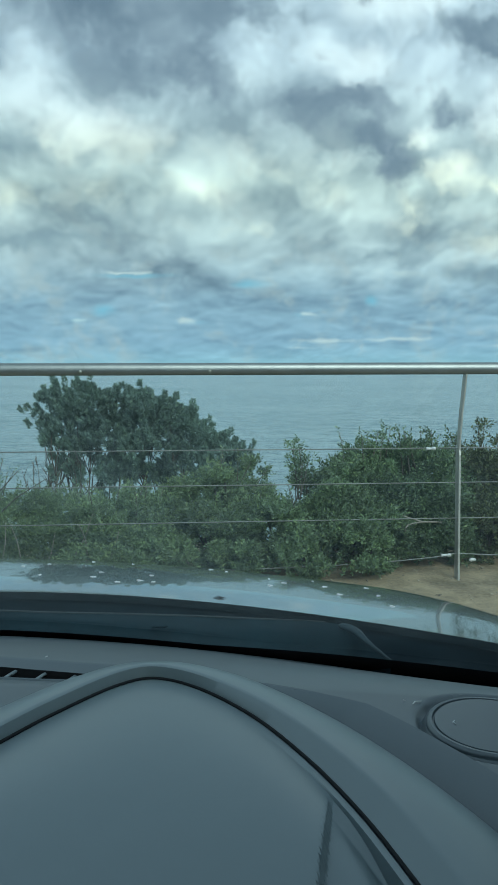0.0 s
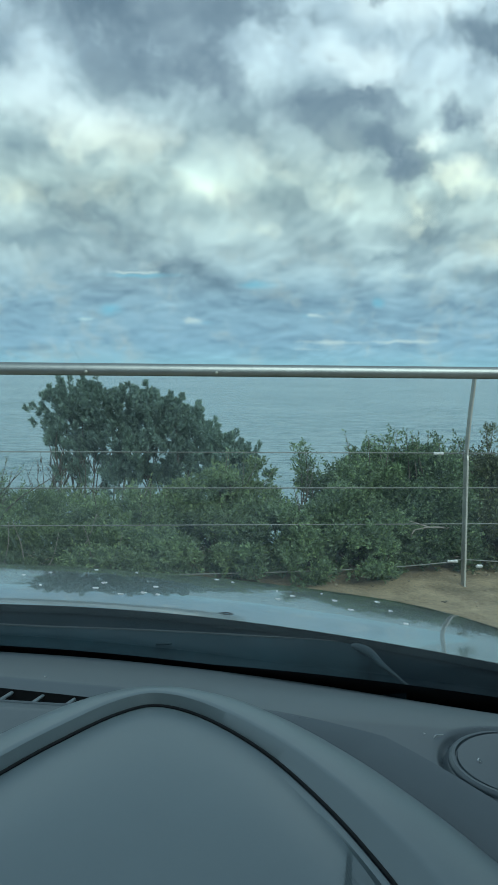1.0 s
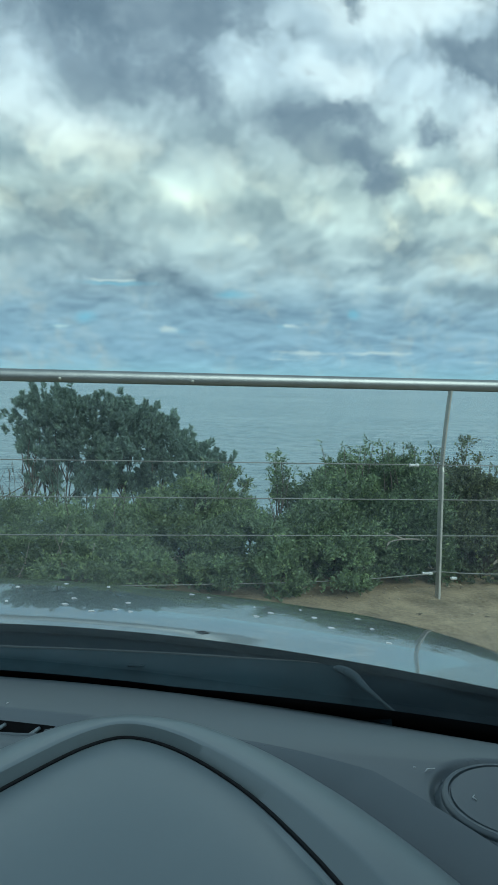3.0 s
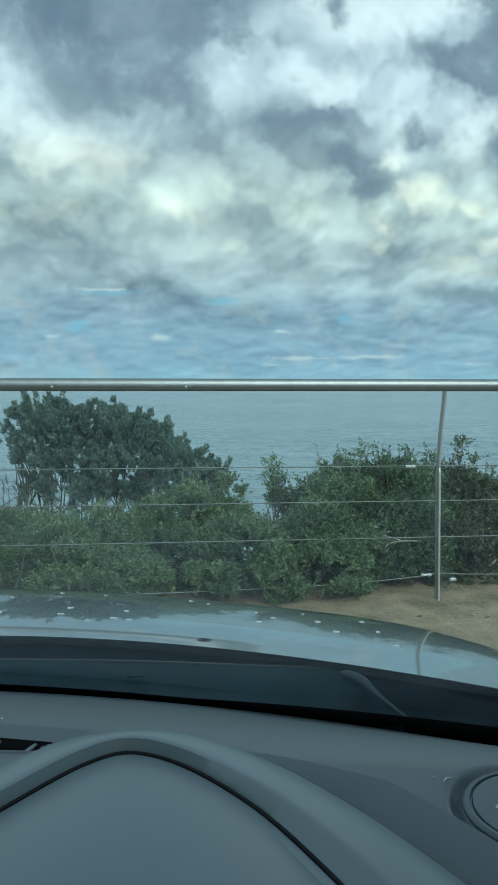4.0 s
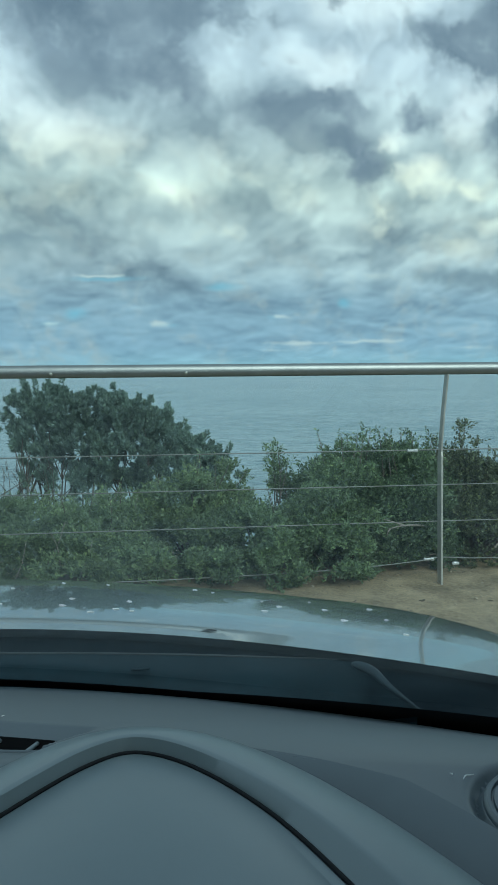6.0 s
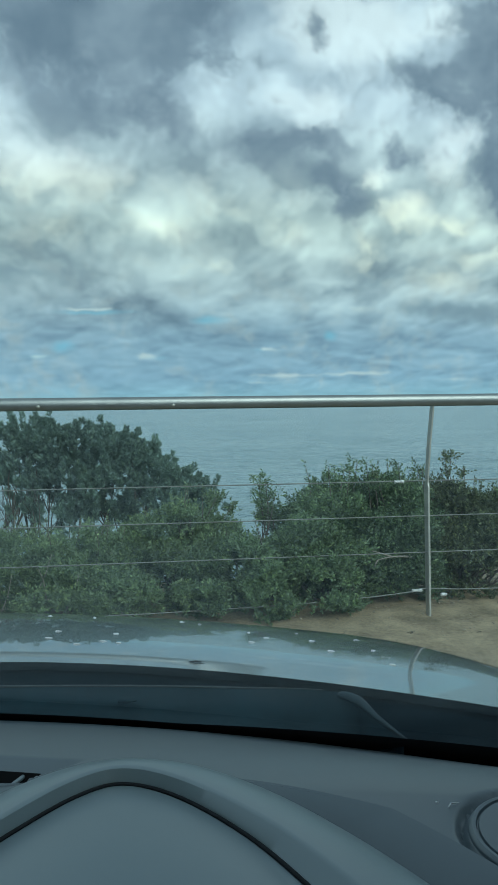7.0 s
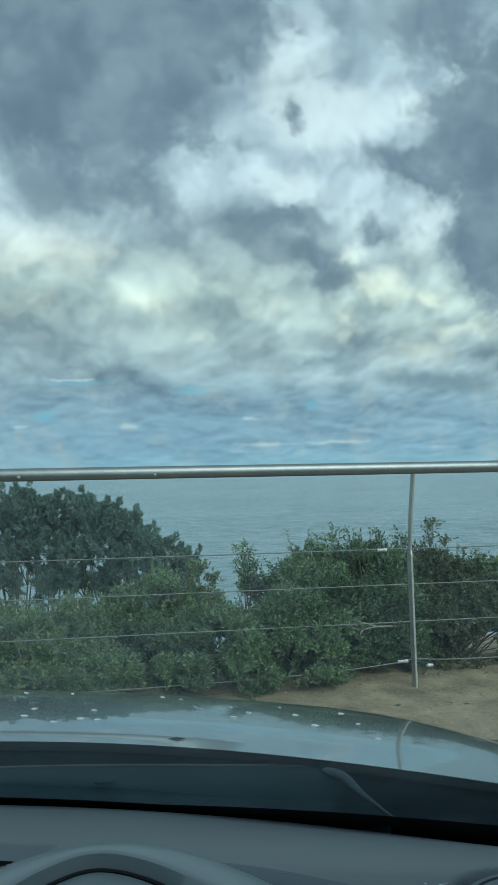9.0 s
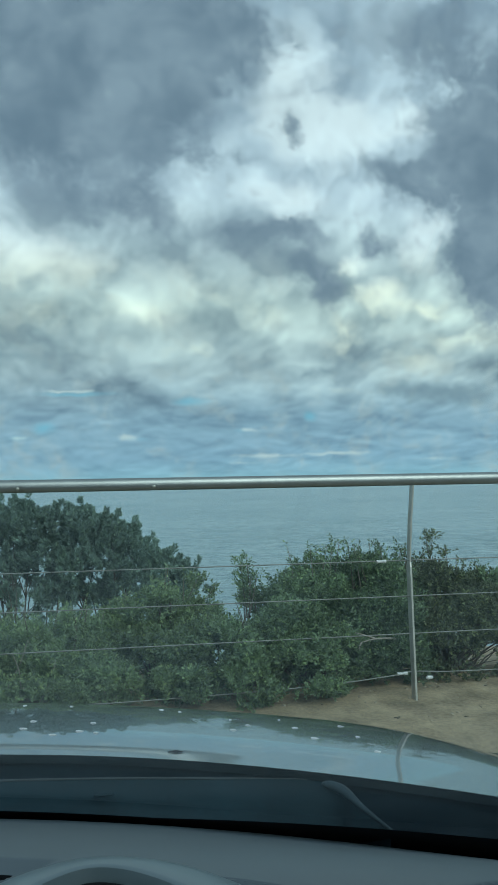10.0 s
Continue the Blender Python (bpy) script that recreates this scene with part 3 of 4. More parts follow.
def shell(lobes, count, inner=0.72, clump=0.0):
    """Places and outward directions near the skin of a heap of uneven lobes (x, y, z, rx, ry, rz)."""
    lobes = np.array(lobes, float)
    share = lobes[:, 3] * lobes[:, 5] + lobes[:, 3] * lobes[:, 4]
    pick = np.random.choice(len(lobes), count, p=share / share.sum())
    d = unit(np.random.normal(size=(count, 3)))
    d[:, 2] = np.where(d[:, 2] < -0.35, -d[:, 2], d[:, 2])
    bump = np.array([1 + 0.45 * lump(*(v * 1.0), 3.0) + 0.20 * lump(v[0] + 5, v[1], v[2], 6.0) for v in d + pick[:, None] * 3.7])
    r = np.random.uniform(inner, 1.0, count) * bump
    place = lobes[pick, :3] + d * lobes[pick, 3:] * r[:, None]
    out = unit(d / lobes[pick, 3:])
    if clump:
        # shoots gather into rounded heads, with hollows between them
        heads = np.random.choice(count, max(6, int(count / 60)), replace=False)
        size = np.random.uniform(0.6, 1.35, len(heads)) * clump
        near = np.array([((place[heads] - p) ** 2).sum(1).argmin() for p in place])
        way = unit(place - place[heads][near] + out * 0.35 * clump + np.random.normal(size=place.shape) * 0.25 * clump)
        way[:, 2] = np.abs(way[:, 2]) * 0.8 + way[:, 2] * 0.2
        loose = np.random.uniform(size=count) < 0.12
        puff = place[heads][near] + unit(way) * (size[near] * np.random.uniform(0.6, 1.0, count))[:, None]
        place = np.where(loose[:, None], place, puff)
        out = np.where(loose[:, None], out, unit(way + out * 0.6))
    return place, out


def stems(name, root, tips, r0, parent, mat=BARK, wander=0.06):
    v, f = [], []
    for tip in tips:
        a, b = Vector(root) + Vector((random.uniform(-0.08, 0.08), random.uniform(-0.06, 0.06), -0.04)), Vector(tip)
        mids = [a.lerp(b, k) + Vector([random.uniform(-wander, wander) for _ in range(3)]) for k in (0.3, 0.6)]
        path = spline([a, *mids, b], 9)
        tube_data(path, [r0 * (1 - 0.8 * k / 8) for k in range(9)], 6, v, f)
    return mesh_object(name, v, f, mat, parent)


def shrub(lobes, count, mat, label, leaf=(0.022, 0.0100), shoot=0.085, per=18, bias=0.55, root_z=None, twigs=10, sprigs=9, spires=(), clump=0.12):
    c = np.average(np.array(lobes)[:, :3], axis=0)
    z = ground_height(c[0], c[1]) if root_z is None else root_z
    s = thing("shrub", (c[0], c[1], z), label, "shrub", "coastal shrubs behind the fence")
    place, out = shell(lobes, int(count * 1.9), clump=clump)
    keep = place[:, 2] > z + 0.02
    place, out = place[keep], out[keep]
    heading = unit(out + np.array([0, 0, bias]) + np.random.normal(size=out.shape) * 0.35)
    size = np.random.uniform(0.6, 1.25, len(place)) * shoot
    base, way = shoots(place - heading * size[:, None] * 0.5, heading, size, per)
    # a few bare-footed shoots stand clear of the top
    tops = np.argsort(-place[:, 2])[:max(40, len(place) // 12)]
    tall = place[np.random.choice(tops, sprigs, replace=False)]
    up = unit(np.random.normal(size=tall.shape) * 0.28 + np.array([0, 0, 1.0]))
    reach = np.random.uniform(0.09, 0.19, sprigs)
    b2, w2 = shoots(tall + up * 0.02, up, reach, 15, 0.75)
    base, way = np.concatenate([base, b2]), np.concatenate([way, w2])
    # taller leafy branches: foot, tip
    for foot, tip in spires:
        foot, tip = np.array(foot), np.array(tip)
        axis = tip - foot
        k = max(8, int(np.linalg.norm(axis) / 0.012))
        at = foot + axis * np.random.uniform(0.25, 1.0, (k, 1))
        side = unit(np.random.normal(size=(k, 3)) * np.array([1, 1, 0.3]) + np.array([0, 0, 0.75]))
        b3, w3 = shoots(at, side, np.random.uniform(0.035, 0.09, k), 11, 0.8)
        base, way = np.concatenate([base, b3]), np.concatenate([way, w3])
    n = len(base)
    leaves("foliage", base, way, np.random.uniform(0.7, 1.3, n) * leaf[0], np.random.uniform(0.7, 1.3, n) * leaf[1], mat, s)
    pick = np.random.choice(len(place), min(twigs, len(place)), replace=False)
    stems("stem", (c[0], c[1], z), [tuple(place[k]) for k in pick] + [tuple(p + u * r) for p, u, r in zip(tall, up, reach)] + [tip for _, tip in spires], 0.009, s)
    return s


low_shrub = shrub([(-1.1, 6.2, 0.05, 0.75, 0.7, 0.42), (-0.35, 6.0, 0.08, 0.55, 0.6, 0.33), (0.15, 6.1, 0.08, 0.42, 0.6, 0.31)], 2600, LIGHT_LEAF,
      "low soft green coastal shrub with fine leaves", leaf=(0.024, 0.0068), per=18, twigs=60, sprigs=26)
v_s, f_s = [], []
for x, z, lean, n in ((0.0, 0.20, -0.05, 0.16), (0.10, 0.10, 0.10, 0.20), (0.27, 0.18, 0.14, 0.22), (0.37, 0.22, -0.04, 0.12), (-0.12, 0.16, 0.05, 0.2), (0.45, 0.12, 0.10, 0.17)):
    foot, tip = Vector((x, 5.50, z - 0.08)), Vector((x + lean, 5.43, z + n))
    tube_data(spline([foot, foot.lerp(tip, 0.55) + Vector((0.015, -0.02, 0)), tip], 8), [0.0042 - 0.0004 * i for i in range(8)], 6, v_s, f_s)
mesh_object("dead_stem", v_s, f_s, DEAD_WOOD, low_shrub, True, "bleached dead stems")
shrub([(0.55, 6.0, 0.05, 0.40, 0.55, 0.31), (0.85, 6.3, 0.02, 0.35, 0.5, 0.34), (0.35, 5.65, 0.0, 0.5, 0.35, 0.25)], 1900, LIGHT_LEAF,
      "low rounded yellow-green coastal shrub", leaf=(0.024, 0.0095), twigs=20)
shrub([(1.10, 6.15, 0.10, 0.30, 0.5, 0.38), (1.34, 6.2, 0.12, 0.20, 0.4, 0.37), (1.0, 5.75, 0.02, 0.4, 0.4, 0.30)], 1700, LIGHT_LEAF,
      "broad-leaved green coastal shrub", spires=[((1.36, 6.15, 0.45), (1.40, 6.15, 0.62)), ((1.46, 6.15, 0.40), (1.50, 6.15, 0.56)), ((1.20, 6.1, 0.42), (1.18, 6.1, 0.55))])
shrub([(1.74, 6.1, 0.0, 0.20, 0.5, 0.25), (1.69, 6.2, 0.40, 0.06, 0.08, 0.20), (1.50, 5.6, 0.02, 0.40, 0.36, 0.34)], 1700, SHRUB_LEAF,
      "dense green coastal shrub with an upright sprig", clump=0.07, spires=[((1.70, 6.15, 0.35), (1.66, 6.15, 0.71)), ((1.70, 6.15, 0.45), (1.70, 6.15, 0.73)), ((1.71, 6.15, 0.40), (1.77, 6.15, 0.62))])
shrub([(2.07, 6.1, 0.15, 0.26, 0.45, 0.38), (2.14, 6.1, 0.44, 0.12, 0.2, 0.18), (1.85, 5.6, 0.05, 0.35, 0.34, 0.38)], 2500, SHRUB_LEAF,
      "dense green coastal shrub with ragged top shoots", spires=[((2.16, 6.1, 0.55), (2.29, 6.1, 0.80)), ((2.12, 6.1, 0.60), (2.10, 6.1, 0.77)), ((2.18, 6.1, 0.52), (2.30, 6.1, 0.70)), ((1.98, 6.1, 0.45), (1.93, 6.1, 0.62)), ((2.14, 6.1, 0.58), (2.21, 6.1, 0.78))])
shrub([(2.45, 6.15, 0.20, 0.34, 0.45, 0.42), (2.53, 6.15, 0.42, 0.20, 0.3, 0.20), (2.3, 5.85, 0.08, 0.4, 0.3, 0.40), (2.42, 5.72, 0.12, 0.22, 0.2, 0.24)], 2900, DARK_LEAF,
      "dark green dense coastal shrub on the sand edge", spires=[((2.42, 6.1, 0.55), (2.39, 6.1, 0.74)), ((2.55, 6.1, 0.6), (2.56, 6.1, 0.78)), ((2.66, 6.1, 0.55), (2.70, 6.1, 0.75))], twigs=34)
shrub([(3.0, 6.2, 0.16, 0.42, 0.45, 0.40), (2.85, 6.1, 0.45, 0.14, 0.14, 0.16), (3.05, 5.9, 0.05, 0.4, 0.32, 0.36)], 1900, BROWN_LEAF,
      "sparse twiggy coastal shrub with brown inner branches", twigs=110, spires=[((2.84, 6.1, 0.5), (2.92, 6.1, 0.83)), ((2.92, 6.1, 0.5), (3.00, 6.1, 0.74)), ((3.1, 6.1, 0.45), (3.13, 6.1, 0.62)), ((2.88, 6.1, 0.75), (2.87, 6.1, 0.82))])
shrub([(3.8, 6.2, 0.2, 0.6, 0.6, 0.40)], 900, SHRUB_LEAF, "green coastal shrub beside the fence", spires=[((3.3, 6.1, 0.4), (3.25, 6.1, 0.6)), ((3.4, 6.1, 0.4), (3.42, 6.1, 0.58))])


def build_tree():
    root = Vector((0.25, 8.6, ground_height(0.25, 8.6)))
    t = thing("coastal_tree", root, "wind-shaped grey-green coastal tree with tufted crown and bare lower stems", "tree")
    lobes = [(-0.09, 8.5, 0.84, 0.17, 0.3, 0.13), (0.10, 8.5, 0.84, 0.21, 0.35, 0.20), (0.32, 8.5, 0.82, 0.24, 0.4, 0.22), (0.56, 8.5, 0.80, 0.24, 0.4, 0.23),
             (0.80, 8.5, 0.72, 0.22, 0.4, 0.22), (0.98, 8.5, 0.67, 0.20, 0.4, 0.22), (1.15, 8.5, 0.55, 0.17, 0.35, 0.18), (1.42, 8.5, 0.46, 0.13, 0.3, 0.15),
             (1.55, 8.5, 0.37, 0.12, 0.25, 0.12), (0.05, 8.5, 0.62, 0.24, 0.35, 0.18), (0.40, 8.45, 0.52, 0.36, 0.4, 0.24), (0.80, 8.45, 0.42, 0.40, 0.4, 0.27),
             (1.20, 8.4, 0.32, 0.32, 0.35, 0.22), (1.45, 8.4, 0.15, 0.30, 0.3, 0.20), (0.70, 8.5, 0.16, 0.38, 0.3, 0.20), (0.10, 8.55, 0.40, 0.26, 0.3, 0.18), (0.35, 8.5, 0.25, 0.26, 0.3, 0.16), (0.0, 8.5, 0.28, 0.12, 0.2, 0.12)]
    place, out = shell(lobes, 1500, 0.66)
    few = np.random.uniform(size=len(place)) < np.where((place[:, 0] < 0.35) & (place[:, 2] < 0.5), 0.6, 1.0)
    place, out = place[few], out[few]
    out = unit(out + np.array([0, 0, 0.7]))
    place = place + out * (np.random.uniform(0.0, 0.085, len(place)) * (np.random.uniform(size=len(place)) < 0.5))[:, None]
    # upright brush-like tufts: leaves fan out along a short shoot
    per = 110
    out = unit(out + np.array([0, 0, 0.45]) + np.random.normal(size=out.shape) * 0.18)
    heading = np.repeat(out, per, 0)
    rad = np.random.normal(size=(len(heading), 3))
    rad = unit(rad - heading * (rad * heading).sum(-1, keepdims=True))
    along = np.random.uniform(0.0, 1.0, (len(heading), 1)) ** 0.8
    way = unit(heading * (0.35 + 0.9 * along) + rad * np.random.uniform(0.5, 1.2, (len(heading), 1)))
    base = np.repeat(place, per, 0) + heading * (along - 0.45) * np.repeat(np.random.uniform(0.045, 0.085, len(place)), per)[:, None] + rad * 0.006
    n = len(base)
    leaves("crown", base, way, np.random.uniform(0.024, 0.042, n), np.random.uniform(0.0070, 0.0105, n), TREE_LEAF, t)
    v, f = [], []
    low_tips = place[place[:, 2] > 0.3]
    for k in range(22):
        foot = root + Vector((random.uniform(-0.42, 0.75), random.uniform(-0.25, 0.25), -0.08))
        knee = foot + Vector((random.uniform(-0.16, 0.16), random.uniform(-0.1, 0.1), random.uniform(0.55, 0.85)))
        tips = [Vector(low_tips[j]) for j in np.argsort(np.linalg.norm(low_tips - np.array(knee + Vector((0, 0, 0.35))), axis=1))[random.randint(0, 30)::25][:4]]
        r = random.uniform(0.006, 0.013)
        tube_data(spline([foot, foot.lerp(knee, 0.5) + Vector((random.uniform(-0.06, 0.06), 0, 0)), knee], 8), [r * (1 - 0.05 * i) for i in range(8)], 7, v, f)
        for tip in tips:
            mid = knee.lerp(tip, 0.5) + Vector((random.uniform(-0.05, 0.05), random.uniform(-0.05, 0.05), 0))
            tube_data(spline([knee, mid, tip], 7), [r * 0.6 * (1 - 0.1 * i) for i in range(7)], 5, v, f)
    # bare twigs on the windward side
    for k in range(16):
        a = Vector((random.uniform(-0.30, 0.15), 8.45 + random.uniform(-0.2, 0.2), 0.02))
        b = a + Vector((random.uniform(-0.14, 0.06), random.uniform(-0.05, 0.05), random.uniform(0.28, 0.50)))
        tube_data(spline([a, a.lerp(b, 0.5) + Vector((random.uniform(-0.03, 0.03), 0, 0)), b], 7), [0.0055 - 0.0007 * i for i in range(7)], 5, v, f)
        for _ in range(3):
            c = a.lerp(b, random.uniform(0.45, 0.9))
            tube_data([c, c + Vector((random.uniform(-0.09, 0.05), 0, random.uniform(0.05, 0.12)))], [0.003, 0.0012], 4, v, f)
    mesh_object("trunk", v, f, BARK, t)


build_tree()


def build_dead_branch():
    b = thing("dead_branch", (2.45, 5.5, 0.2), "bleached forked dead branch caught in the shrub", "branch")
    v, f = tube_data(spline([(2.47, 5.56, 0.27), (2.36, 5.46, 0.295), (2.27, 5.42, 0.30), (2.20, 5.42, 0.285)], 9), [0.007 - 0.0005 * i for i in range(9)], 7)
    tube_data(spline([(2.30, 5.43, 0.30), (2.23, 5.42, 0.325), (2.17, 5.40, 0.345)], 6), [0.006 - 0.0007 * i for i in range(6)], 6, v, f)
    tube_data(spline([(2.21, 5.42, 0.286), (2.195, 5.41, 0.27), (2.19, 5.41, 0.25)], 5), [0.005 - 0.0006 * i for i in range(5)], 6, v, f)
    mesh_object("limb", v, f, DEAD_WOOD, b)


build_dead_branch()

# ---- car ----
CAR_X = 0.28


def hood_z(x, y):
    c, p = x - CAR_X, y - 1.3
    z = 0.955 - 0.10 * c * c - 0.09 * p - (0.08 + 0.05 * max(0.0, c)) * p * abs(p)
    return z - 0.7 * max(0.0, abs(c) - 0.78) ** 2 - 2.0 * max(0.0, abs(c) - 0.99) ** 2


def hood_back(x):
    c = max(0.26, abs(x - CAR_X))
    return 1.257 + 0.351 * c - 0.673 * c * c


def dash_front(x):
    return 1.243 - 0.275 * (x - CAR_X) ** 2


def dash_lip(x):
    return 0.927 - 0.088 * (x - CAR_X) ** 2


car = thing("car", (CAR_X, 0.8, -0.24), "parked grey metallic car with dark grey dashboard and glossy bonnet", "car")


def sheet(name, rows, mat, parent, thick=0.0, label="", flip=False):
    """A smooth sheet from rows of places."""
    cols = len(rows[0])
    faces = grid_faces(len(rows), cols)
    if flip:
        faces = [g[::-1] for g in faces]
    ob = mesh_object(name, [p for r in rows for p in r], faces, mat, parent, True, label)
    ob.data.set_sharp_from_angle(angle=radians(38))
    if thick:
        m = ob.modifiers.new("thick", "SOLIDIFY")
        m.thickness, m.offset = thick, -1
    return ob


def build_body():
    rows = []
    for i in range(62):
        row = []
        for j in range(81):
            x = CAR_X - 1.05 + 2.1 * j / 80
            s = max(0, i - 2) / 59
            y0 = hood_back(x)
            nose = 2.42 - 0.30 * ((x - CAR_X) / 1.0) ** 2
            y = y0 + (nose - y0) * s
            z = hood_z(x, y) - 0.5 * max(0.0, s - 0.9) ** 2 * 30 * 0.1
            if i == 0:
                y, z = y0 + 0.014, z - 0.012
            elif i == 1:
                y, z = y0 + 0.0004, z - 0.0008
            row.append((x, y, z))
        rows.append(row)
    sheet("bonnet", rows, PAINT, car, 0.0, "glossy grey bonnet reflecting sky and shrubs")
    # front, flanks, sills, rear, roof: plain shell
    for sgn in (-1, 1):
        rows = []
        for j in range(30):
            y = -2.0 + (2.12 + 2.0) * j / 29
            x = CAR_X + sgn * 1.0
            top = hood_z(x, max(y, 1.15)) if y > 1.1 else 0.86
            top = min(top, 0.80)
            rows.append([(x + sgn * (0.06 - 0.10 * abs(k - 0.4)), y, top * (1 - k) + (-0.02) * k) for k in (0, 0.12, 0.3, 0.55, 0.8, 1.0)])
        sheet("flank", rows, PAINT, car, 0.03, flip=sgn > 0)
    rows = []
    for k in range(8):
        z = 0.62 - 0.62 * k / 7
        rows.append([(CAR_X - 1.0 + 2.0 * j / 20, 2.42 - 0.30 * ((j - 10) / 10) ** 2 + 0.10 * math.sin(math.pi * k / 7), z) for j in range(21)])
    sheet("bumper", rows, PAINT, car, 0.03)
    part("rear_panel", box_bm((1.98, 0.06, 0.95), (CAR_X, -2.0, 0.42), 0.02), PAINT, car)
    rows = [[(CAR_X + c * (0.93 - 0.28 * k), -1.98 + 0.15 * k, 0.88 + 0.57 * k) for c in (-1, -0.5, 0, 0.5, 1)] for k in (0, 0.5, 1)]
    sheet("rear_window", rows, TINTED, car, 0.0, "unseen rear glass, darkened to dim the cabin")
    part("floor_pan", box_bm((1.62, 4.3, 0.06), (CAR_X, 0.15, 0.03), 0.01), DARK_INSIDE, car)
    rows = [[(CAR_X - 0.66 + 1.32 * j / 16, 0.22 - 2.05 * i / 12 - 0.06 * ((j - 8) / 8) ** 2, 1.475 + 0.05 * math.sin(math.pi * (i + 1) / 14) - 0.05 * ((j - 8) / 8) ** 2) for j in range(17)] for i in range(13)]
    sheet("roof", rows, PAINT, car, 0.035)
    # unseen side windows, their tint added so the windscreen lights the dash
    for sgn in (-1, 1):
        for ends, glass, words in ((((-1.95, -1.75), (-0.9, -0.9), (-0.47, -0.55)), TINTED, "unseen rear side glass, darkened to dim the cabin"), (((-0.47, -0.55), (0.0, -0.2), (0.95, 0.18)), SIDE_TINT, "unseen front side glass, darkened to dim the cabin")):
            rows = [[(CAR_X + sgn * (0.96 - 0.32 * k ** 1.2), y0 + (y1 - y0) * k, 0.80 + 0.64 * k) for y0, y1 in ends] for k in (0.0, 0.25, 0.5, 0.75, 1.0)]
            sheet("side_window", rows, glass, car, 0.0, words)
    # front pillars are thickened to shade the ends of the dash
    for sgn in (-1, 1):
        tube("pillar", spline([(CAR_X + sgn * 0.78, 0.95, 0.84), (CAR_X + sgn * 0.73, 0.60, 1.16), (CAR_X + sgn * 0.64, 0.20, 1.455)], 12), 0.075, DARK_INSIDE, car, 10)
        tube("pillar", spline([(CAR_X + sgn * 0.80, -0.45, 0.78), (CAR_X + sgn * 0.70, -0.50, 1.2), (CAR_X + sgn * 0.60, -0.55, 1.47)], 8), 0.045, PAINT, car, 10)
        tube("pillar", spline([(CAR_X + sgn * 0.80, -1.95, 0.80), (CAR_X + sgn * 0.70, -1.90, 1.2), (CAR_X + sgn * 0.60, -1.78, 1.46)], 8), 0.06, PAINT, car, 10)
    # unseen linings and seats, added to block light from the sides and behind
    for sgn in (-1, 1):
        part("unseen_door_lining", box_bm((0.06, 2.3, 1.02), (CAR_X + sgn * 0.83, -0.10, 0.54), 0.02), DARK_INSIDE, car)
    part("unseen_rear_seat", box_bm((1.30, 0.14, 1.05), (CAR_X, -1.0, 0.72), 0.05), DARK_INSIDE, car)
    for sgn in (-1, 1):
        lean = Matrix.Rotation(radians(14), 4, "X")
        seat = part("unseen_front_seat", box_bm((0.54, 0.16, 0.72), (CAR_X + sgn * 0.37, -0.42, 0.86), 0.05, lean), DARK_INSIDE, car)
        part("unseen_headrest", box_bm((0.27, 0.09, 0.19), (CAR_X + sgn * 0.37, -0.54, 1.30), 0.035, lean), DARK_INSIDE, seat)
    rows = [[(CAR_X - 0.58 + 1.16 * j / 10, 0.20 - 1.95 * i / 8, 1.435 - 0.03 * ((j - 5) / 5) ** 2) for j in range(11)] for i in range(9)]
    sheet("headliner", rows, DARK_INSIDE, car, 0.01)
    for sgn in (-1, 1):
        for wy in (1.75, -1.25):
            c = Vector((CAR_X + sgn * 0.80, wy, 0.085))
            prof = [(-0.11, 0.20), (-0.11, 0.31), (-0.09, 0.325), (0.09, 0.325), (0.11, 0.31), (0.11, 0.20)]
            wheel = tube("wheel", [c + Vector((dx, 0, 0)) for dx, _ in prof], [r for _, r in prof], RUBBER, car, 28)
            tube("rim", [c + Vector((sgn * dx, 0, 0)) for dx in (-0.05, 0.112, 0.118)], [0.195, 0.195, 0.15], STEEL, wheel, 20)


build_body()


def glass_place(c, s):
    """A place on the windscreen: c across, s from its foot to its head."""
    x = CAR_X + c * (1 - 0.20 * s)
    y0, z0 = dash_front(CAR_X + c) + 0.018, dash_lip(CAR_X + c) - 0.004
    y1 = 0.24 - 0.12 * c * c
    return Vector((x, y0 + (y1 - y0) * s, z0 + (1.490 - 0.03 * c * c - z0) * s + 0.010 * math.sin(math.pi * s)))


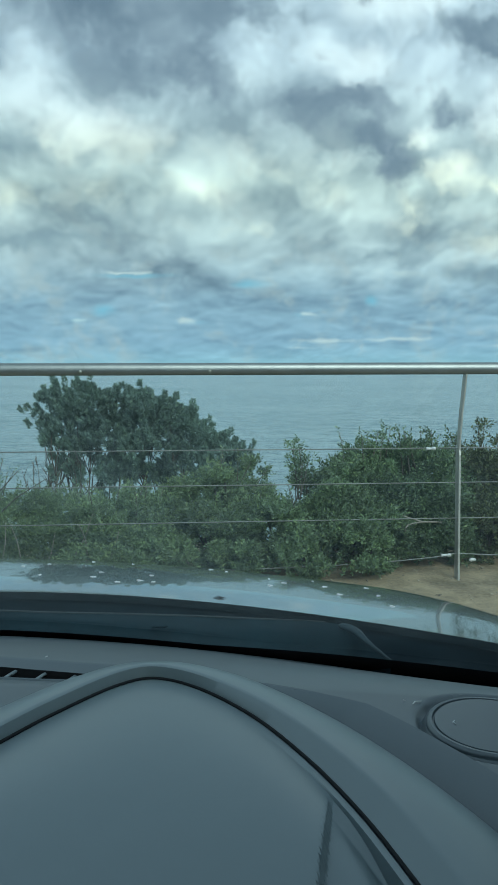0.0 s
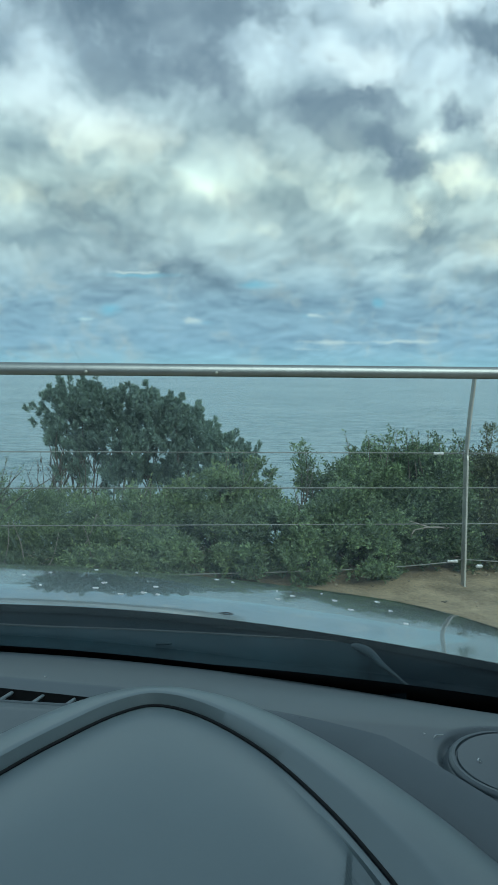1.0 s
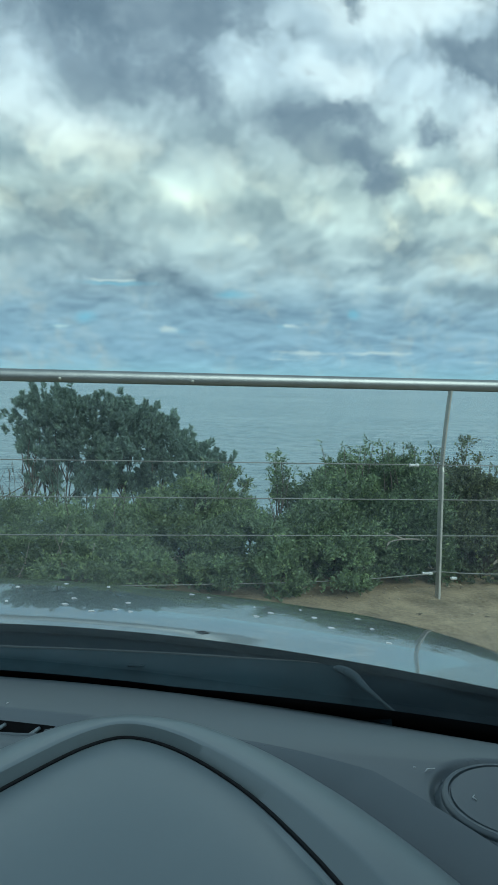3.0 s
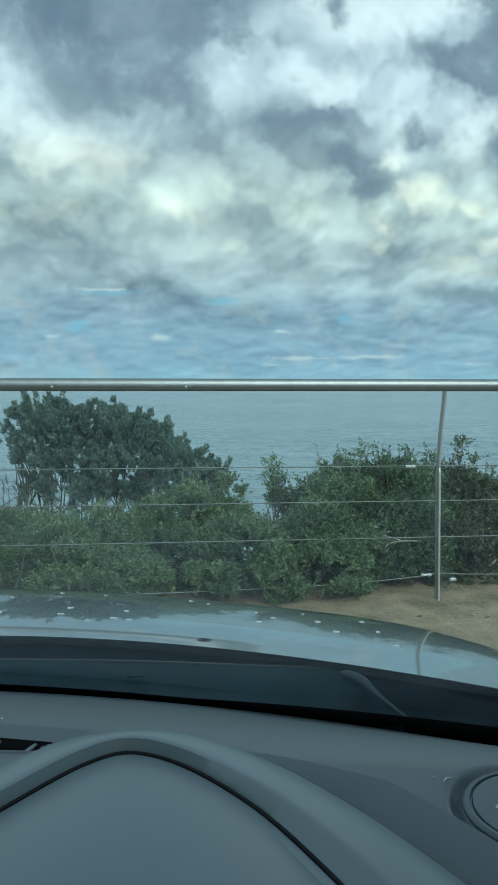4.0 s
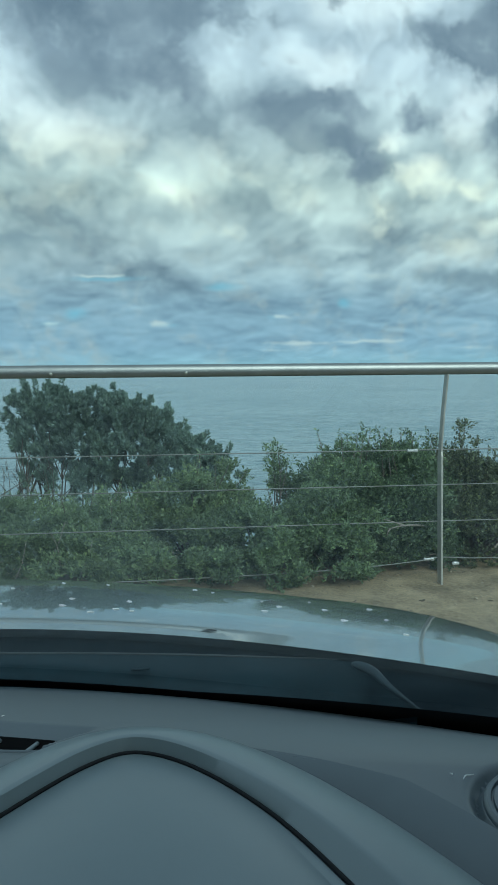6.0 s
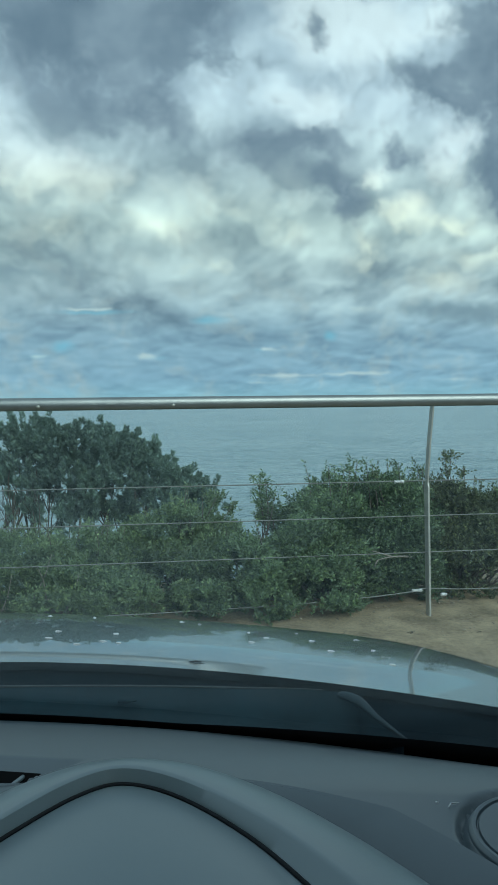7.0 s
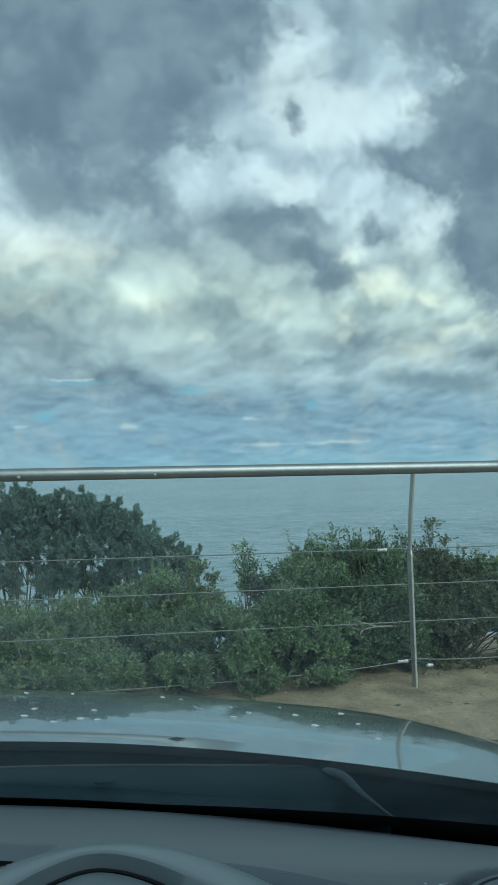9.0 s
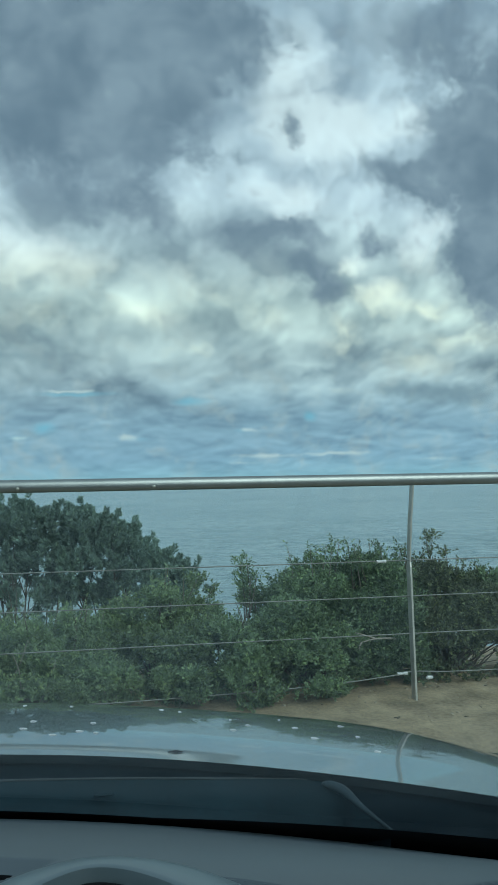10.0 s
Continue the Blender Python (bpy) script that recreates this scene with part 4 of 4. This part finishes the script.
def build_windscreen():
    rows = [[glass_place(-0.80 + 1.60 * j / 40, i / 30) for j in range(41)] for i in range(31)]
    ob = sheet("windscreen", rows, GLASS, car, 0.0, "raked clear windscreen with faint dashboard reflections")
    ob.visible_shadow = False
    rows = [[glass_place(-0.80 + 1.60 * j / 60, s * (1 + 2.2 * max(0.0, abs(-0.80 + 1.60 * j / 60) - 0.45) / 0.3)) + Vector((0, -0.002, -0.003)) for j in range(61)] for s in (0.0, 0.010, 0.020, 0.0235)]
    sheet("black_border", rows, DEEP_BLACK, ob, 0.0, "black printed border along the glass foot")
    # black plastic cowl between bonnet and glass
    rows = []
    for i in range(9):
        s = i / 8
        row = []
        for j in range(61):
            x = CAR_X - 0.96 + 1.92 * j / 60
            y0, y1 = hood_back(x) + 0.03, dash_front(x) + 0.030
            z0, z1 = hood_z(x, hood_back(x)) - 0.018, dash_lip(x) - 0.016
            row.append((x, y0 + (y1 - y0) * s, z0 + (z1 - z0) * s - 0.004 * math.sin(math.pi * s)))
        rows.append(row)
    sheet("cowl", rows, BLACK_TRIM, car, 0.006, "black plastic cowl below the glass")
    # raised cover over the wiper linkage, swept down at its end
    top = spline([(-0.45, 1.20, 0.925), (0.0, 1.255, 0.934), (0.40, 1.273, 0.938), (0.584, 1.272, 0.930), (0.701, 1.256, 0.927), (0.783, 1.239, 0.925), (0.855, 1.217, 0.9250), (0.882, 1.195, 0.9245), (0.893, 1.160, 0.9185), (0.908, 1.122, 0.910)], 90)
    rows = [[], [], [], [], [], []]
    for p in top:
        foot = Vector((p.x - 0.004, dash_front(p.x) + 0.030, dash_lip(p.x) - 0.004))
        if foot.y > p.y - 0.01:
            foot.y = p.y - 0.01
        rows[0].append(p + Vector((0, 0.004, -0.012)))
        rows[1].append(p + Vector((0, 0.002, -0.002)))
        rows[2].append(p)
        for k, s in ((3, 0.12), (4, 0.55), (5, 1.0)):
            q = p.lerp(foot, s)
            q.z -= 0.004 * math.sin(math.pi * s) + 0.001
            rows[k].append(q)
    sheet("cowl_cover", rows, COVER, car, 0.0, "dull grey-black wiper cover with a thin pale edge")
    # lit edge and end highlight, drawn as pale tubes along the cover
    tube("cover_lit_edge", [p + Vector((0, 0, 0.0008)) for p in top[:62]], [0.0010 if k < 46 else 0.0010 * (1 - (k - 46) / 18) + 0.0001 for k in range(62)], LIT_EDGE, car, 6)
    tube("cover_highlight", [p + Vector((0.002, -0.004, -0.001)) for p in top[64:]], [0.0012 + 0.0045 * math.sin(math.pi * (k / 25) ** 0.6) * (1 - k / 26) for k in range(26)], COVER_HIGHLIGHT, car, 8, "painted highlight on the rounded end of the wiper cover")
    # ring-shaped cap on the cover
    c, v, f = Vector((0.686, 1.2343, 0.9215)), [], []
    ring = [c + Vector((0.0075 * math.cos(2 * math.pi * k / 24), 0.0085 * math.sin(2 * math.pi * k / 24), -0.0026 * math.sin(2 * math.pi * k / 24))) for k in range(25)]
    tube_data(ring, [0.0012] * 25, 6, v, f)
    mesh_object("cap_ring", v, f, COVER, car)


build_windscreen()


def dash_top(x, y):
    t = min(1.0, max(0.0, (y - dash_front(x) + 0.2) / 0.2))
    return 0.940 - (0.940 - dash_lip(x)) * t ** 1.4


RIDGE = [(0.45, 0.60), (0.475, 0.67), (0.507, 0.74), (0.545, 0.81), (0.577, 0.863), (0.603, 0.902), (0.643, 0.952), (0.675, 0.968), (0.709, 0.942), (0.744, 0.880), (0.769, 0.806), (0.785, 0.738), (0.794, 0.68), (0.802, 0.61), (0.806, 0.55)]
ridge = [Vector((p.x, p.y, 0)) for p in spline([(x, y, 0) for x, y in RIDGE], 220)]
ridge_xy = np.array([(p.x, p.y) for p in ridge])
tang = np.gradient(ridge_xy, axis=0)
tang = tang / np.linalg.norm(tang, axis=1, keepdims=True)
outward = np.stack([-tang[:, 1], tang[:, 0]], 1)


def ridge_z(k):
    x, y = ridge_xy[k]
    return 0.966 - 0.03 * max(0.0, 0.85 - y) ** 1.5


PEAK = int(np.argmax(ridge_xy[:, 1]))
steps = np.concatenate([[0], np.cumsum(np.linalg.norm(np.diff(ridge_xy, axis=0), axis=1))])


def rim_width(k):
    return 0.057 + 0.06 * min(0.2, max(0.0, steps[k] - steps[PEAK] - 0.12))


def wall_lean(k):
    """How far the crest stands off the seam: the inner wall leans out more and more along the door side."""
    return 0.0095 * ease((steps[k] - steps[PEAK]) / 0.30)


def rim_side(k):
    return min(1.0, max(0.0, steps[k] - steps[PEAK] - 0.03) / 0.08)


TIP, LEFT, NEAR = np.array((0.6545, 1.0632)), np.array((-0.932, 0.361)), np.array((-0.361, -0.932))


SPEAKER, SPEAKER_R = Vector((0.899, 0.777, 0)), 0.050


def ease(t):
    t = min(1.0, max(0.0, t))
    return t * t * (3 - 2 * t)


def vent_near(a):
    """The vent's edge towards the eye, a along it."""
    return 0.049 + 0.10 * max(0.0, a - 0.03)


def dash_relief(x, y):
    """How far the dash is sunk: beside the instrument hood, in the windscreen vent, round the loudspeaker."""
    z = 0.0
    if y < 1.06 and x < 1.0:
        d2 = ((ridge_xy - (x, y)) ** 2).sum(1)
        k = int(d2.argmin())
        dist = float((np.array((x, y)) - ridge_xy[k]) @ outward[k])
        z += 0.05 * ease((rim_width(k) + 0.0085 + 0.040 * rim_side(k) - dist) / (0.006 + 0.030 * rim_side(k)))
    d = np.array((x, y)) - TIP
    a, b = float(d @ LEFT), float(d @ NEAR)
    if 0 < b < 0.12 and a > 0:
        inner = 0.013 * b / 0.022 if b < 0.022 else 0.013 + 0.55 * (b - 0.022)
        e = ease((a - inner) / 0.004)
        near_edge = vent_near(a)
        if b < 0.022:
            z += 0.006 * e * (b / 0.022)
        elif b < near_edge:
            z += e * (0.006 + 0.06 * ease((b - 0.022) / 0.003)) * ease((near_edge - b) / 0.003)
    if b > 0.045 and a > 0.01:
        z += 0.004 * ease((vent_near(a) + 0.03 - b) / 0.03) * ease((a - 0.01) / 0.03)
    r = (site((x, y, 0)) - SPEAKER).length
    z += 0.0060 * math.exp(-((r - SPEAKER_R) / 0.0030) ** 2) + (0.0012 if r < SPEAKER_R else 0)
    return z


def build_dashboard():
    nx, ny = 520, 190
    xs = np.concatenate([np.linspace(CAR_X - 0.74, 0.40, 70)[:-1], np.linspace(0.40, 1.02, 400), np.linspace(1.02, CAR_X + 0.80, 20)[1:]])
    rows = []
    for i in range(ny):
        s = i / (ny - 1)
        row = []
        for x in xs:
            yf = dash_front(x)
            y = 0.60 + (yf - 0.60) * s
            z = dash_top(x, y) - 0.014 * max(0.0, 1 - (yf - y) / 0.010) ** 2
            row.append((x, y, z - dash_relief(x, y)))
        rows.append(row)
    ob = sheet("dashboard", rows, DASH, car, 0.0, "dark grey soft-touch dashboard top")
    # black strips painted for the shade in the gap before the glass
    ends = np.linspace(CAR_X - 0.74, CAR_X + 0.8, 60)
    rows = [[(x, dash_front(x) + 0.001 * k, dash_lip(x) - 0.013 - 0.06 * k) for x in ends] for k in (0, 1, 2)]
    sheet("dash_edge_shade", rows, DEEP_BLACK, ob, 0.004)
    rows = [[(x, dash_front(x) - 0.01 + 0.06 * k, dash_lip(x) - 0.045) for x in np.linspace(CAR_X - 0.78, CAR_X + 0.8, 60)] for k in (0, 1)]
    sheet("gap_shade", rows, DEEP_BLACK, ob, 0.004)
    part("dash_front", box_bm((1.5, 0.04, 0.5), (CAR_X + 0.02, 0.54, 0.66), 0.012), DARK_INSIDE, ob)
    # black sheets stand in for the deep shade inside the vent; then its fins
    vent_floor_shade = [[tuple(TIP + LEFT * a + NEAR * b) + (0.905 - 0.03 * (k % 2),) for a in (0.0, 0.55)] for k, b in enumerate((0.016, 0.115))]
    sheet("vent_floor_shade", [[(x, y, 0.874) for x, y, _ in r] for r in vent_floor_shade], DEEP_BLACK, ob, 0.004)
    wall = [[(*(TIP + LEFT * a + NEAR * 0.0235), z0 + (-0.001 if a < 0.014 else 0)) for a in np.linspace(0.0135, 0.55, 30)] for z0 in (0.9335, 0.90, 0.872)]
    sheet("vent_shade_sheet", wall, DEEP_BLACK, ob, 0.0)
    for k in range(16):
        a = 0.0189 + 0.0285 * (k + 1)
        fin = [TIP + LEFT * (a - da) + NEAR * b for da, b in ((0.0, vent_near(a) - 0.001), (0.002, 0.2 * 0.025 + 0.8 * vent_near(a)), (0.006, 0.6 * 0.025 + 0.4 * vent_near(a)), (0.008, 0.025))]
        tube("vent_fin", spline([(*fin[0], 0.922), (*fin[1], 0.927), (*fin[2], 0.930), (*fin[3], 0.931)], 8), [0.0016] * 8, HOOD_TRIM, ob, 8)
    lip = [TIP + LEFT * a + NEAR * b for a, b in ((0.004, 0.022), (0.014, 0.035), (0.024, 0.046), (0.045, 0.0510), (0.09, 0.0556), (0.2, 0.0666), (0.35, 0.0816), (0.5, 0.0966))]
    tube("vent_lip", [Vector((p.x, p.y, dash_top(p.x, p.y) - 0.0052)) for p in spline([(*q, 0) for q in lip], 60)], 0.0026, DASH, ob, 8)
    # rolled edge of the dash where it drops to the instrument hood
    rows = []
    for k in range(len(ridge_xy)):
        w = rim_width(k)
        row = []
        side = rim_side(k)
        for d, h in ((0.034, 0.0003), (0.026, -0.0015), (0.018, -0.006), (0.011, -0.013), (0.006, -0.021), (0.0005, -0.060)):
            px, py = ridge_xy[k] + outward[k] * (w + d * (0.35 + 1.10 * side))
            row.append((px, py, dash_top(px, py) + (h if h > 0 or d < 0.003 else h * (0.25 + 0.75 * side))))
        rows.append(row)
    sheet("dash_step", rows, DASH, ob, 0.0)
    rows = []
    for r, dz in ((0.0, 0.0010), (0.60, 0.0009), (0.80, 0.0006), (0.812, -0.0010), (0.828, -0.0010), (0.84, 0.0008), (0.88, 0.0010), (0.91, 0.0), (0.925, -0.0014), (0.935, -0.006)):
        ring = [drawn(SPEAKER + Vector((math.cos(2 * math.pi * a / 64), math.sin(2 * math.pi * a / 64), 0)) * r * SPEAKER_R) for a in range(65)]
        rows.append([(p.x, p.y, dash_top(p.x, p.y) + dz) for p in ring])
    sheet("speaker_grille", rows, DASH, ob, 0.0, "round dark loudspeaker cover", flip=True)
    # ridge of the instrument hood
    rows = []
    for k in range(len(ridge_xy)):
        x, y = ridge_xy[k]
        z, w = ridge_z(k), rim_width(k)
        ox, oy = outward[k]
        q = wall_lean(k)
        prof = [(-0.0031, -0.024), (-0.0030, -0.0086), (q - 0.0003, -0.0006), (q + 0.0010, 0.0), (q + 0.004, 0.0)]
        prof += [(q + (w - q) * a, -h) for a, h in ((0.25, 0.0018), (0.5, 0.0055), (0.75, 0.0115), (0.92, 0.0170), (1.0, 0.0205))] + [(w + 0.003, -0.030), (w + 0.008, -0.08)]
        rows.append([(x + ox * d, y + oy * d, z + h) for d, h in prof])
    sheet("instrument_hood_rim", rows, HOOD_TRIM, ob, 0.0, "raised satin grey rim round the instrument hood")
    seam = [Vector((ridge_xy[k][0] - outward[k][0] * 0.0037, ridge_xy[k][1] - outward[k][1] * 0.0037, ridge_z(k) - 0.0090)) for k in range(0, len(ridge_xy), 2)]
    tube("seam", seam, 0.0012, DEEP_BLACK, ob, 6)
    # smooth top panel inside the rim, with a sunken three-cornered facet
    corner = [np.array(p) for p in ((0.771, 0.758), (0.739, 0.640), (0.798, 0.640))]

    def facet(x, y):
        p, inside = np.array((x, y)), 1.0
        for m in range(3):
            a, b = corner[m], corner[(m + 1) % 3]
            e = (b - a) / np.linalg.norm(b - a)
            gap = float(e[0] * (p - a)[1] - e[1] * (p - a)[0])
            inside *= ease((gap + 0.001) / (0.0035 if m == 0 else 0.009))
        return inside

    rows = []
    for k in range(len(ridge_xy)):
        x, y = ridge_xy[k]
        z = ridge_z(k)
        row = []
        for d, h in ((0.0042, -0.022), (0.0044, -0.0108), (0.0054, -0.0094), (0.010, -0.0088)):
            row.append((x - outward[k][0] * d, y - outward[k][1] * d, z + h))
        ex, ey, ez = row[-1]
        for m in range(1, 71):
            s = m / 70
            tx, ty = 0.64 + (ex - 0.64) * 0.92, 0.56
            px, py = ex + (tx - ex) * s, ey + (ty - ey) * s
            pz = ez + 0.006 * math.sin(math.pi * min(1, s * 1.2)) - 0.10 * max(0.0, 0.88 - py) ** 2
            row.append((px, py, pz - (0.004 + 0.08 * max(0.0, 0.758 - py)) * facet(px, py)))
        rows.append(row)
    sheet("instrument_hood_top", rows, HOOD_TRIM, ob, 0.0, "smooth grey top panel of the instrument hood", flip=True)


build_dashboard()


def scatter_flecks():
    spots = [(0.537, 1.469), (0.606, 1.461), (0.614, 1.528), (0.639, 1.412), (0.683, 1.427), (0.682, 1.512), (0.666, 1.438), (0.782, 1.753), (0.803, 1.709), (0.855, 1.592), (0.868, 1.533),
             (0.840, 1.475), (0.929, 1.640), (0.926, 1.532), (0.926, 1.435), (1.004, 1.603), (0.988, 1.472), (0.976, 1.359), (0.531, 1.660), (0.50, 1.60), (0.655, 1.78), (0.59, 1.80)]
    for x, y in spots:
        a, b = random.uniform(0.0020, 0.0052), random.uniform(0.0014, 0.0044)
        th = random.uniform(-0.5, 0.5)
        n = 11
        ring = [(a * (1 + random.uniform(-0.25, 0.25)) * math.cos(2 * math.pi * k / n), b * math.sin(2 * math.pi * k / n)) for k in range(n)]
        ring = [(u * math.cos(th) - v * math.sin(th), u * math.sin(th) + v * math.cos(th)) for u, v in ring]
        verts = [(x, y, hood_z(x, y) + 0.0012)] + [(x + u * 0.6, y + v * 0.6, hood_z(x + u, y + v) + 0.001) for u, v in ring] + [(x + u, y + v, hood_z(x + u, y + v) + 0.0002) for u, v in ring]
        faces = [(0, 1 + k, 1 + (k + 1) % n) for k in range(n)] + [(1 + k, 1 + n + k, 1 + n + (k + 1) % n, 1 + (k + 1) % n) for k in range(n)]
        tagged(mesh_object("petal", verts, faces, FLECK), "dried white petal stuck on the grey bonnet", "petal", "petals on the bonnet")


scatter_flecks()


def build_leaf_speck():
    x0, y0, n = 0.757, 1.31, 14
    ring = [(0.0085 * math.cos(2 * math.pi * k / n), 0.0030 * math.sin(2 * math.pi * k / n) * (1.2 if k < 7 else 0.8)) for k in range(n)]
    verts = [(x0, y0, hood_z(x0, y0) + 0.0022)] + [(x0 + u, y0 + v, hood_z(x0 + u, y0 + v) + 0.0006) for u, v in ring]
    ob = mesh_object("fallen_leaf", verts, [(0, 1 + k, 1 + (k + 1) % n) for k in range(n)], RUBBER)
    tagged(ob, "small dark dry leaf lying on the grey bonnet", "leaf")


build_leaf_speck()


def scatter_pebbles():
    for _ in range(90):
        x, y = random.uniform(1.7, 3.4), random.uniform(4.5, 5.7)
        r = random.uniform(0.003, 0.010)
        bm = bmesh.new()
        bmesh.ops.create_icosphere(bm, subdivisions=2, radius=r)
        for v in bm.verts:
            v.co *= 1 + 0.35 * lump(*(v.co / r), 1.3)
            v.co.z *= 0.6
        ob = part("pebble", bm, PEBBLE, None, "", True)
        ob.location = site((x, y, ground_height(x, y) + r * 0.25))
        tagged(ob, "small brown pebble lying on the sand", "pebble", "pebbles on the sand")


scatter_pebbles()


def scatter_lint():
    for x, y, th, n in ((0.580, 1.103, 0.9, 0.003), (0.798, 0.954, 1.2, 0.004), (0.874, 0.928, 0.5, 0.010), (0.8655, 0.934, 2.2, 0.002), (0.889, 0.886, 1.4, 0.007), (0.847, 0.816, -0.6, 0.008), (0.640, 0.760, 0.3, 0.003), (0.921, 0.845, 0.1, 0.006)):
        z = max(dash_top(x, y) - dash_relief(x, y), 0.9405 if x > 0.85 and y > 0.84 else 0.0)
        if x < 0.7 and y < 0.9:
            z = 0.956
        d = Vector((math.cos(th), math.sin(th), 0))
        c = Vector((x, y, z + 0.0008))
        bow = Vector((-d.y, d.x, 0)) * n * 0.25
        ob = tube("lint", [c - d * n * 0.5, c + bow, c + d * n * 0.5], [0.0003, 0.0005, 0.0003], LINT, None, 5)
        tagged(ob, "tiny white lint fibre on the dark dashboard", "lint", "lint on the dashboard")


scatter_lint()


def scatter_litter():
    for _ in range(14):
        x, y = random.uniform(1.75, 3.3), random.uniform(4.9, 5.65)
        th, n = random.uniform(0, 3.14), random.uniform(0.015, 0.045)
        d = Vector((math.cos(th), math.sin(th), 0))
        c = Vector((x, y, ground_height(x, y) + 0.004))
        side = Vector((-d.y, d.x, 0)) * n * random.uniform(-0.2, 0.2)
        ob = tube("twig", [c - d * n * 0.5, c + side, c + d * n * 0.5], [0.0024, 0.002, 0.0012], BARK, None, 5)
        tagged(ob, "short dark dry twig lying on the sand", "twig", "twigs on the sand")


scatter_litter()
